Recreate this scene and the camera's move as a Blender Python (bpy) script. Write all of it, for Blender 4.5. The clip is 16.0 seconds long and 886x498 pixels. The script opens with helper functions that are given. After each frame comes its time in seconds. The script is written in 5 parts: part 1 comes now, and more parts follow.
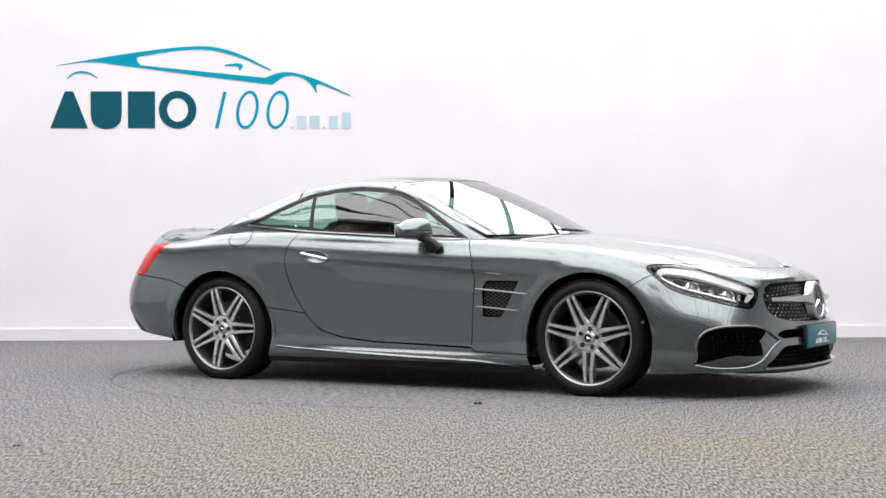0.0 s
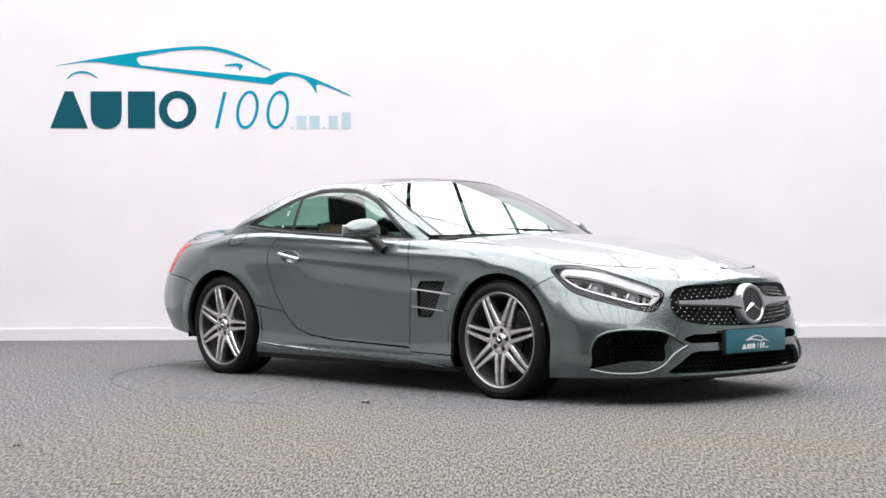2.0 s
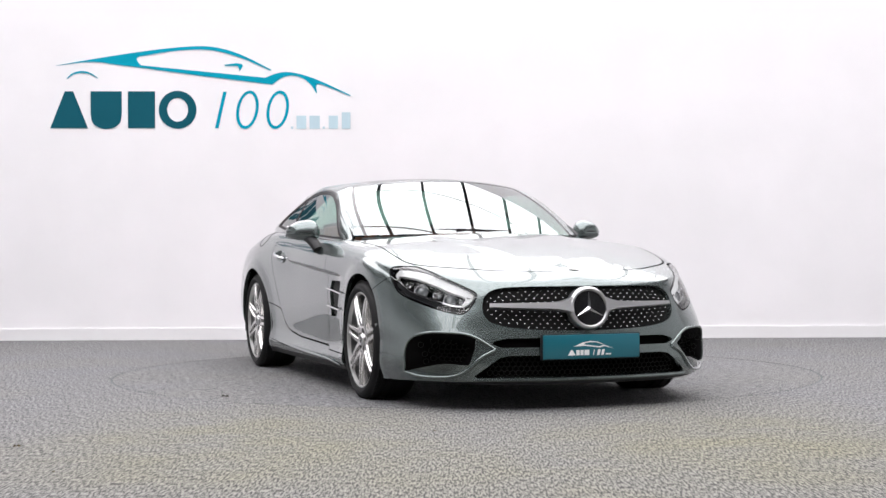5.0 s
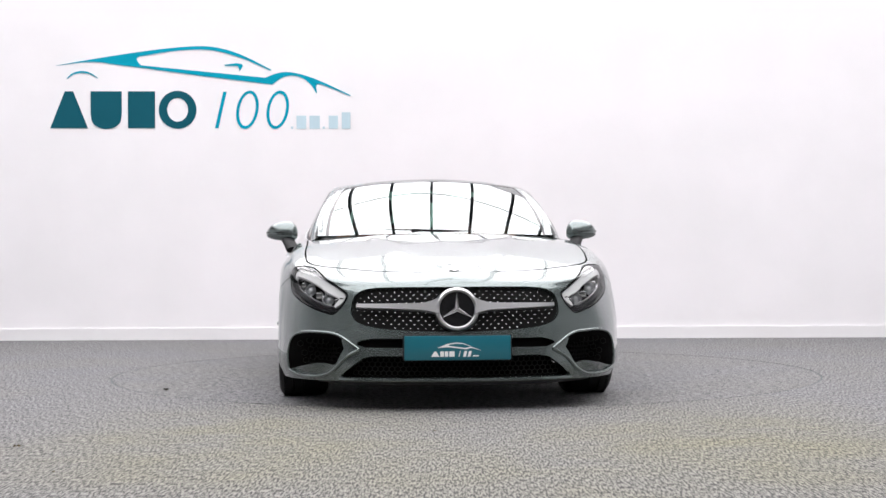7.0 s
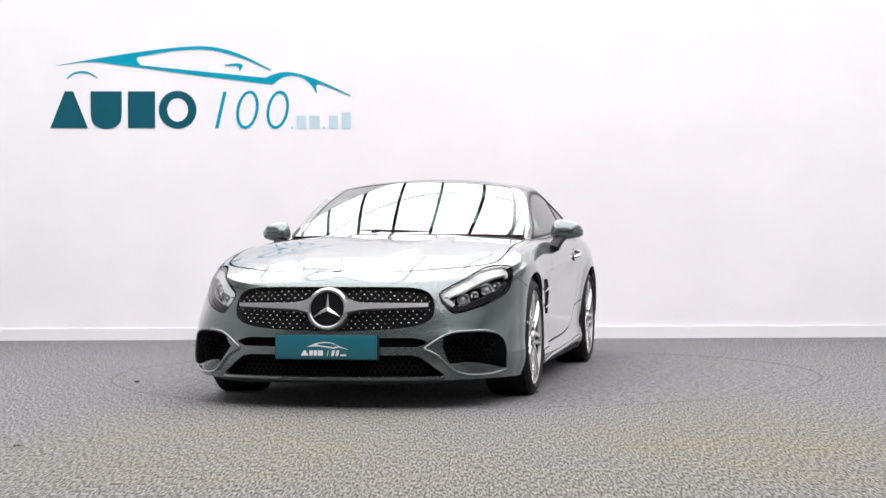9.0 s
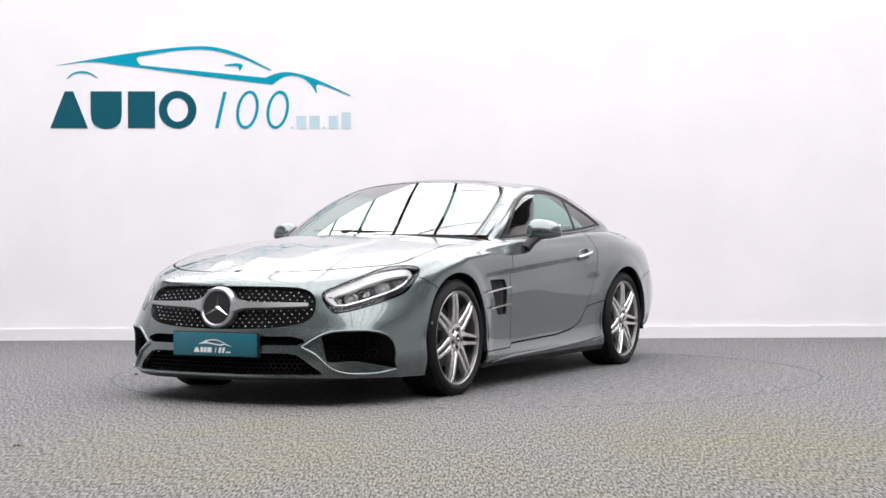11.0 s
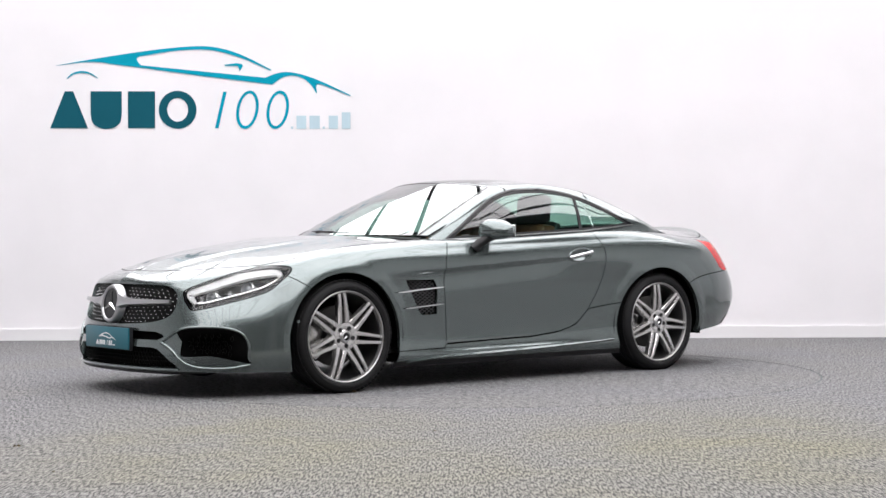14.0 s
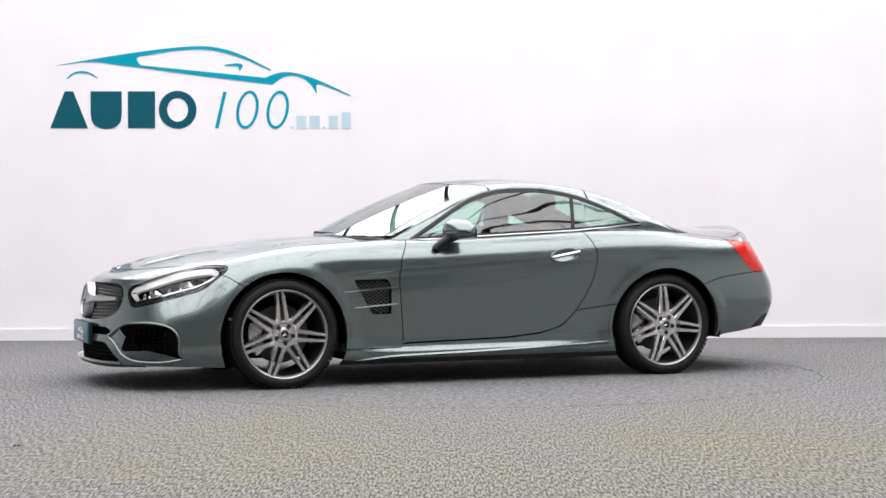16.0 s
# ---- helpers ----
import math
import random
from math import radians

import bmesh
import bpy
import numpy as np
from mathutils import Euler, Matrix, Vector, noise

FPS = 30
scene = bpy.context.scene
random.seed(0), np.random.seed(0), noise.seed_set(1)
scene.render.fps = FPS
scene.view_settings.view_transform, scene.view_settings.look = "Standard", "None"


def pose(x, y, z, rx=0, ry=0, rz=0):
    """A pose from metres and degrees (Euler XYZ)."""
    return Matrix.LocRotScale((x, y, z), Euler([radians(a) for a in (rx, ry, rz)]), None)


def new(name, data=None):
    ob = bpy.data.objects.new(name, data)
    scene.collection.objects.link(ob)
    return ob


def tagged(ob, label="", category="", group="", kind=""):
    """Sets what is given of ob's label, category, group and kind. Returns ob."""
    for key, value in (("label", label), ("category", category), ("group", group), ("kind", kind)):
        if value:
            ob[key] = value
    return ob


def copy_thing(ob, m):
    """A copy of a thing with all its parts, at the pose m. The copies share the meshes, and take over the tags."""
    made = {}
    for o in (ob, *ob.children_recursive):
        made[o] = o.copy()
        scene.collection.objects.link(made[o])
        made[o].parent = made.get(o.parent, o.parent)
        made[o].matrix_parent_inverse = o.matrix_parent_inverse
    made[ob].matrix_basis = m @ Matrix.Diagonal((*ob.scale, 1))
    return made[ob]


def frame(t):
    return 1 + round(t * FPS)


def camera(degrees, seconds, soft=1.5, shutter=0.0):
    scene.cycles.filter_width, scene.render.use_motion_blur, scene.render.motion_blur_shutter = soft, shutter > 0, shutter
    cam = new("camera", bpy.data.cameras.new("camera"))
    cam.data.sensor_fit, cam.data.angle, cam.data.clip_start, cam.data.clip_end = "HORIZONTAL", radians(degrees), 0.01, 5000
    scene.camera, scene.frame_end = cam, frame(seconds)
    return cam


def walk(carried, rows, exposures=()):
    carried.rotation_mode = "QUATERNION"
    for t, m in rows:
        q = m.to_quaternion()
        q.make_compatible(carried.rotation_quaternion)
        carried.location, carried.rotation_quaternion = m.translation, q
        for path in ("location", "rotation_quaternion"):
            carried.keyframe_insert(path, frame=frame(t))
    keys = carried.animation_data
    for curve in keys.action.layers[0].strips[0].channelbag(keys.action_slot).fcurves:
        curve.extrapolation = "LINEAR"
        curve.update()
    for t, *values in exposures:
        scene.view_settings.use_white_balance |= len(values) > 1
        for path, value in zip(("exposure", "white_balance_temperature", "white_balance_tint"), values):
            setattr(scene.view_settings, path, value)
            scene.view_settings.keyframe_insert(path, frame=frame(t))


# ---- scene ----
# The camera stands still.
cam = camera(31.38, 16.0, soft=1.5)
CAM_POSE = pose(0, -10.545, 0.845, 90 - 0.095, 0, 0.79) @ pose(0, 0, 0, 0, 0, -0.293)
walk(cam, [(0.0, CAM_POSE), (16.0, CAM_POSE)], exposures=((0.0, 0.0), (16.0, 0.0)))

# ---- light ----
SKY_LEVEL = 4.15
world = bpy.data.worlds.new("sky")
scene.world = world
world.use_nodes = True
wn = world.node_tree.nodes
sky = wn.new("ShaderNodeTexSky")
sky.sky_type, sky.sun_disc = "NISHITA", False
sky.sun_elevation, sky.sun_rotation = radians(50), radians(30)
wn["Background"].inputs["Strength"].default_value = 0.1
world.node_tree.links.new(sky.outputs[0], wn["Background"].inputs["Color"])


# ---- materials ----
def material(name, color=(0.5, 0.5, 0.5), rough=0.5, metal=0.0, coat=0.0, coat_rough=0.03, emit=0.0, spec=0.5):
    m = bpy.data.materials.new(name)
    m.use_nodes = True
    b = m.node_tree.nodes["Principled BSDF"]
    b.inputs["Base Color"].default_value = (*color, 1)
    b.inputs["Roughness"].default_value = rough
    b.inputs["Metallic"].default_value = metal
    b.inputs["Coat Weight"].default_value = coat
    b.inputs["Coat Roughness"].default_value = coat_rough
    b.inputs["Specular IOR Level"].default_value = spec
    if emit:
        b.inputs["Emission Color"].default_value = (*color, 1)
        b.inputs["Emission Strength"].default_value = emit
    return m


def add_noise(m, scale, low, high, detail=4.0, stretch=(1, 1, 1), mix=None, band=0.15):
    """Base colour from low to high by a noise in the thing's own space."""
    t, b = m.node_tree, m.node_tree.nodes["Principled BSDF"]
    co, mp, nz, rp = (t.nodes.new("ShaderNode" + k) for k in ("TexCoord", "Mapping", "TexNoise", "ValToRGB"))
    mp.inputs["Scale"].default_value = stretch
    nz.inputs["Scale"].default_value, nz.inputs["Detail"].default_value = scale, detail
    rp.color_ramp.elements[0].position, rp.color_ramp.elements[1].position = 0.5 - band, 0.5 + band
    rp.color_ramp.elements[0].color, rp.color_ramp.elements[1].color = (*low, 1), (*high, 1)
    t.links.new(co.outputs["Object"], mp.inputs[0])
    t.links.new(mp.outputs[0], nz.inputs["Vector"])
    t.links.new(nz.outputs["Fac"], rp.inputs[0])
    if mix is None:
        t.links.new(rp.outputs[0], b.inputs["Base Color"])
    else:
        old = b.inputs["Base Color"].links[0].from_socket
        mx = t.nodes.new("ShaderNodeMixRGB")
        mx.blend_type, mx.inputs[0].default_value = "MULTIPLY", mix
        t.links.new(old, mx.inputs[1])
        t.links.new(rp.outputs[0], mx.inputs[2])
        t.links.new(mx.outputs[0], b.inputs["Base Color"])
    return m


def add_bump(m, scale, strength, distance=0.002, detail=3.0):
    t, b = m.node_tree, m.node_tree.nodes["Principled BSDF"]
    co, nz, bp = (t.nodes.new("ShaderNode" + k) for k in ("TexCoord", "TexNoise", "Bump"))
    nz.inputs["Scale"].default_value, nz.inputs["Detail"].default_value = scale, detail
    bp.inputs["Strength"].default_value, bp.inputs["Distance"].default_value = strength, distance
    t.links.new(co.outputs["Object"], nz.inputs["Vector"])
    t.links.new(nz.outputs["Fac"], bp.inputs["Height"])
    t.links.new(bp.outputs[0], b.inputs["Normal"])
    return m


def add_rough(m, scale, low, high):
    t, b = m.node_tree, m.node_tree.nodes["Principled BSDF"]
    co, nz, mr = (t.nodes.new("ShaderNode" + k) for k in ("TexCoord", "TexNoise", "MapRange"))
    nz.inputs["Scale"].default_value, nz.inputs["Detail"].default_value = scale, 5
    mr.inputs["To Min"].default_value, mr.inputs["To Max"].default_value = low, high
    t.links.new(co.outputs["Object"], nz.inputs["Vector"])
    t.links.new(nz.outputs["Fac"], mr.inputs[0])
    t.links.new(mr.outputs[0], b.inputs["Roughness"])
    return m


def glass_material(name, tint, straight=0.08, power=3.4, rough=0.0):
    """A thin pane: tinted see-through, glossier the flatter it is looked at."""
    m = bpy.data.materials.new(name)
    m.use_nodes = True
    t = m.node_tree
    t.nodes.remove(t.nodes["Principled BSDF"])
    lw, pw, fr, tr, gl, mx = (t.nodes.new("ShaderNode" + k) for k in ("LayerWeight", "Math", "MapRange", "BsdfTransparent", "BsdfGlossy", "MixShader"))
    lw.inputs["Blend"].default_value = 0.5
    pw.operation, pw.inputs[1].default_value = "POWER", power
    fr.inputs["To Min"].default_value = straight
    t.links.new(lw.outputs["Facing"], pw.inputs[0])
    t.links.new(pw.outputs[0], fr.inputs[0])
    tr.inputs[0].default_value = (*tint, 1)
    gl.inputs["Roughness"].default_value = rough
    t.links.new(fr.outputs[0], mx.inputs[0])
    t.links.new(tr.outputs[0], mx.inputs[1])
    t.links.new(gl.outputs[0], mx.inputs[2])
    t.links.new(mx.outputs[0], t.nodes["Material Output"].inputs[0])
    return m


PAINT = material("grey_paint", (0.14, 0.165, 0.163), 0.27, 0.8, 1.0, 0.012)
PAINT.node_tree.nodes["Principled BSDF"].inputs["Coat IOR"].default_value = 1.52
add_noise(PAINT, 900, (0.129, 0.156, 0.153), (0.167, 0.197, 0.194), 2)
BLACK = material("black_plastic", (0.012, 0.012, 0.013), 0.5, spec=0.3)
MESH_BLACK = material("mesh_black", (0.004, 0.004, 0.004), 0.6, spec=0.12)
GLOSS = material("gloss_black", (0.008, 0.008, 0.009), 0.08)
# near-black: the shade of gaps, openings, arches and underbody as a colour
VOID = material("dark_inner", (0.003, 0.003, 0.003), 0.9, spec=0.02)
RUBBER = add_bump(material("tyre_rubber", (0.010, 0.010, 0.0105), 0.65, spec=0.25), 60, 0.15)
CHROME = material("chrome", (0.78, 0.78, 0.79), 0.12, 1.0)
SATIN = material("satin_metal", (0.54, 0.54, 0.55), 0.32, 1.0)
ALLOY = add_rough(material("alloy_grey", (0.72, 0.71, 0.70), 0.25, 0.95, 0.15), 30, 0.2, 0.3)
RIM_LIP = add_rough(material("rim_lip_grey", (0.50, 0.495, 0.49), 0.45, 0.9), 30, 0.4, 0.5)
# alloy and steel darkened: the shadow inside the wheel is in their colour
ALLOY_SHADED = material("alloy_dark", (0.1, 0.1, 0.1), 0.4, 0.8)
DISC = add_rough(material("brake_steel", (0.09, 0.088, 0.085), 0.45, 1.0), 80, 0.35, 0.55)
GLASS = glass_material("window_glass", (0.55, 0.79, 0.70), 0.10, 3.4)
SCREEN = glass_material("windscreen_glass", (0.60, 0.80, 0.73), 0.20, 2.8)
LENS = glass_material("lamp_lens", (0.93, 0.94, 0.94), 0.025, 5.0)
RED_LENS = add_noise(material("red_lens", rough=0.2, coat=0.1, spec=0.3), 45, (0.42, 0.006, 0.005), (0.6, 0.014, 0.010), 1, (0.2, 1, 2.5))
LEATHER = add_bump(add_noise(material("tan_leather", rough=0.5), 30, (0.16, 0.05, 0.025), (0.22, 0.075, 0.038)), 400, 0.2)
DARK_TRIM = add_bump(material("dark_trim", (0.03, 0.03, 0.032), 0.6), 300, 0.2)
TEAL = material("teal_plate", (0.004, 0.115, 0.155), 0.35, coat=0.3)
WHITE_INK = material("white_print", (0.8, 0.8, 0.8), 0.4)
LOGO_DARK = material("dark_teal_vinyl", (0.006, 0.088, 0.122), 0.7, spec=0.1)
LOGO_TEAL = material("teal_vinyl", (0.0, 0.30, 0.42), 0.7, spec=0.1)
LOGO_PALE = material("pale_teal_vinyl", (0.48, 0.62, 0.68), 0.7, spec=0.1)
WALL = add_bump(add_noise(material("white_wall", rough=0.85, spec=0.2), 1.2, (0.80, 0.785, 0.80), (0.84, 0.82, 0.84)), 220, 0.12)
SKIRT = material("white_gloss_paint", (0.80, 0.79, 0.80), 0.4)
ROOM = add_noise(material("pale_render", rough=0.9), 0.8, (0.70, 0.705, 0.71), (0.76, 0.765, 0.77))
ROOM_DARK = add_noise(material("dark_cladding", rough=0.8), 0.8, (0.05, 0.05, 0.05), (0.075, 0.075, 0.075))
STEEL = material("dark_steel", (0.025, 0.035, 0.035), 0.6)
SKYLIGHT = material("overcast_sky", (1.0, 0.975, 1.0), 1.0, emit=SKY_LEVEL, spec=0.0)


def carpet_material(name, grain_turns):
    """Heathered loop pile: dark and pale grain stretched along given directions (degrees) to suit the low view, paler
    where looked along.
    """
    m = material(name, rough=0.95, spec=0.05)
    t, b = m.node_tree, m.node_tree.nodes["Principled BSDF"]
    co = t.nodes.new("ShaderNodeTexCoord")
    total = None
    for k, grain_turn in enumerate(grain_turns):
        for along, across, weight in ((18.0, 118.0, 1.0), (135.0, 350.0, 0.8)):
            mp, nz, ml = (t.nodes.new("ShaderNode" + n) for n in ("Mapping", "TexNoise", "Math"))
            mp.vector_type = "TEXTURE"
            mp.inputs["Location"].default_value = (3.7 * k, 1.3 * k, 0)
            mp.inputs["Rotation"].default_value = (0, 0, radians(grain_turn))
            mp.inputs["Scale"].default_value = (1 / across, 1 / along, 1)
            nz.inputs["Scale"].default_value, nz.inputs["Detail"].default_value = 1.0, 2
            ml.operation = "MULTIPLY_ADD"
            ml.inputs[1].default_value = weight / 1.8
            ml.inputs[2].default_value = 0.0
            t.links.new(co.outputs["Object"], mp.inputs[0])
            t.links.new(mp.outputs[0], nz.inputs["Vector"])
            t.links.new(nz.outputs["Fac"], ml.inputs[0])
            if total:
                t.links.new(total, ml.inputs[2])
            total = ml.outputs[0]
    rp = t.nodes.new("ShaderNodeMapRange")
    n = len(grain_turns)
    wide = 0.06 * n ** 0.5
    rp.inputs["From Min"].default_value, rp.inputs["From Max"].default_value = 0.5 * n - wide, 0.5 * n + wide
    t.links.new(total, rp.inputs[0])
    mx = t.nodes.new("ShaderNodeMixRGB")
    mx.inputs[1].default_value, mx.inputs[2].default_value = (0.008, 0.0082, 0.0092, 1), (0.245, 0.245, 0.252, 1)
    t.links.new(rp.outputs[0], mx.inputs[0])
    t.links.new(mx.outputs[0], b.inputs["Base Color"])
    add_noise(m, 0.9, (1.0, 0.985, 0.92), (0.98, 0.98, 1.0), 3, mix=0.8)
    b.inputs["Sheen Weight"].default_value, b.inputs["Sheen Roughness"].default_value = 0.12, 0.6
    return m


def warm_pools(m, spots):
    """Soft-edged pools of warm light put into the floor's colour as yellow patches."""
    t, b = m.node_tree, m.node_tree.nodes["Principled BSDF"]
    old = b.inputs["Base Color"].links[0].from_socket
    co, nz = t.nodes.new("ShaderNodeTexCoord"), t.nodes.new("ShaderNodeTexNoise")
    nz.inputs["Scale"].default_value = 2.2
    t.links.new(co.outputs["Object"], nz.inputs["Vector"])
    for x, y, rx, ry, amount in spots:
        mp, gr, ml, mx = (t.nodes.new("ShaderNode" + k) for k in ("Mapping", "TexGradient", "Math", "MixRGB"))
        mp.inputs["Location"].default_value = (-x / rx, -y / ry, 0)
        mp.inputs["Scale"].default_value = (1 / rx, 1 / ry, 1)
        gr.gradient_type = "SPHERICAL"
        ml.operation = "MULTIPLY"
        mx.blend_type, mx.inputs[2].default_value = "MULTIPLY", (1.10, 1.08 - 0.02 * amount, 0.82 - 0.12 * amount, 1)
        t.links.new(co.outputs["Object"], mp.inputs[0])
        t.links.new(mp.outputs[0], gr.inputs[0])
        t.links.new(gr.outputs["Fac"], ml.inputs[0])
        t.links.new(nz.outputs["Fac"], ml.inputs[1])
        t.links.new(ml.outputs[0], mx.inputs[0])
        t.links.new(old, mx.inputs[1])
        old = mx.outputs[0]
    t.links.new(old, b.inputs["Base Color"])
    return m


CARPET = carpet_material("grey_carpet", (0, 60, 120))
# warm lamp light painted into the carpet in three soft pools
FLOOR_CARPET = warm_pools(carpet_material("worn_grey_carpet", (0,)), ((-1.0, -3.4, 1.1, 1.9, 1.0), (1.3, -3.4, 1.1, 2.0, 1.3), (0.2, -4.6, 3.2, 2.2, 1.0)))


# ---- mesh helpers ----
def part(name, bm, mat, parent=None, label="", smooth=None):
    me = bpy.data.meshes.new(name)
    bm.to_mesh(me)
    bm.free()
    if smooth is not None:
        me.shade_smooth()
        if smooth < 180:
            me.set_sharp_from_angle(angle=radians(smooth))
    me.materials.append(mat)
    ob = new(name, me)
    ob.parent = parent
    return tagged(ob, label)


def empty(name, parent=None):
    ob = new(name)
    ob.empty_display_size = 0.1
    ob.parent = parent
    return ob


def box_bm(x0, x1, y0, y1, z0, z1, bevel=0.0, seg=2, bm=None):
    bm = bm or bmesh.new()
    r = bmesh.ops.create_cube(bm, size=1.0, matrix=Matrix.LocRotScale(
        ((x0 + x1) / 2, (y0 + y1) / 2, (z0 + z1) / 2), None, (x1 - x0, y1 - y0, z1 - z0)))
    if bevel:
        es = list({e for v in r["verts"] for e in v.link_edges})
        bmesh.ops.bevel(bm, geom=es, offset=bevel, segments=seg, profile=0.5, affect="EDGES")
    return bm


def tube_bm(points, radius, sides=8, closed=False, bm=None, flat=1.0):
    """A round bar along points; radius: a number or one for each point."""
    bm = bm or bmesh.new()
    pts = [Vector(p) for p in points]
    n = len(pts)
    rad = radius if isinstance(radius, (list, tuple)) else [radius] * n
    rings, ref = [], None
    for i, p in enumerate(pts):
        a = pts[(i - 1) % n] if closed or i else p
        b = pts[(i + 1) % n] if closed or i < n - 1 else p
        d = (b - a).normalized()
        if ref is None:
            ref = Vector((0, 0, 1)) if abs(d.z) < 0.9 else Vector((1, 0, 0))
        s = d.cross(ref).normalized()
        ref = s.cross(d).normalized()
        rings.append([bm.verts.new(p + rad[i] * (math.cos(k * 2 * math.pi / sides) * s + flat * math.sin(k * 2 * math.pi / sides) * ref))
                      for k in range(sides)])
    for i in range(n if closed else n - 1):
        r, q = rings[i], rings[(i + 1) % n]
        for k in range(sides):
            bm.faces.new((r[k], q[k], q[(k + 1) % sides], r[(k + 1) % sides]))
    if not closed:
        bm.faces.new(rings[0])
        bm.faces.new(rings[-1][::-1])
    bmesh.ops.recalc_face_normals(bm, faces=bm.faces)
    return bm


def lathe_bm(profile, seg=64, bm=None, arc=2 * math.pi):
    """Turn (radius, height) points round the y axis."""
    bm = bm or bmesh.new()
    full = arc > 6.28
    n = seg if full else seg + 1
    rings = [[bm.verts.new((r * math.cos(arc * k / seg), h, r * math.sin(arc * k / seg))) for k in range(n)] for r, h in profile]
    for a, b in zip(rings, rings[1:]):
        for k in range(seg):
            bm.faces.new((a[k], a[(k + 1) % n], b[(k + 1) % n], b[k]))
    bmesh.ops.remove_doubles(bm, verts=bm.verts, dist=1e-6)
    bmesh.ops.recalc_face_normals(bm, faces=bm.faces)
    return bm


def prism_bm(outline, y0, y1, bm=None, bevel=0.0):
    """An outline in x and z, from y0 to y1."""
    bm = bm or bmesh.new()
    a = [bm.verts.new((x, y0, z)) for x, z in outline]
    b = [bm.verts.new((x, y1, z)) for x, z in outline]
    n = len(a)
    fs = [bm.faces.new(a), bm.faces.new(b[::-1])]
    fs += [bm.faces.new((a[i], b[i], b[(i + 1) % n], a[(i + 1) % n])) for i in range(n)]
    bmesh.ops.recalc_face_normals(bm, faces=fs)
    if bevel:
        bmesh.ops.bevel(bm, geom=[e for f in fs[:2] for e in f.edges], offset=bevel, segments=2, profile=0.5, affect="EDGES")
    return bm


def smooth_path(points, steps=6, closed=False):
    """Points of a Catmull-Rom curve through points."""
    p = [Vector(q) for q in points]
    n = len(p)
    out = []
    for i in range(n if closed else n - 1):
        a = p[(i - 1) % n] if closed or i else p[0] * 2 - p[1]
        b, c = p[i], p[(i + 1) % n]
        d = p[(i + 2) % n] if closed or i < n - 2 else p[-1] * 2 - p[-2]
        for k in range(steps):
            t = k / steps
            out.append(0.5 * ((2 * b) + (c - a) * t + (2 * a - 5 * b + 4 * c - d) * t * t + (3 * b - a - 3 * c + d) * t ** 3))
    return out if closed else out + [p[-1]]


# ---- the showroom ----
TABLE_R = 2.325
RAFTER_X, PURLIN_Y = -0.25, 6.4


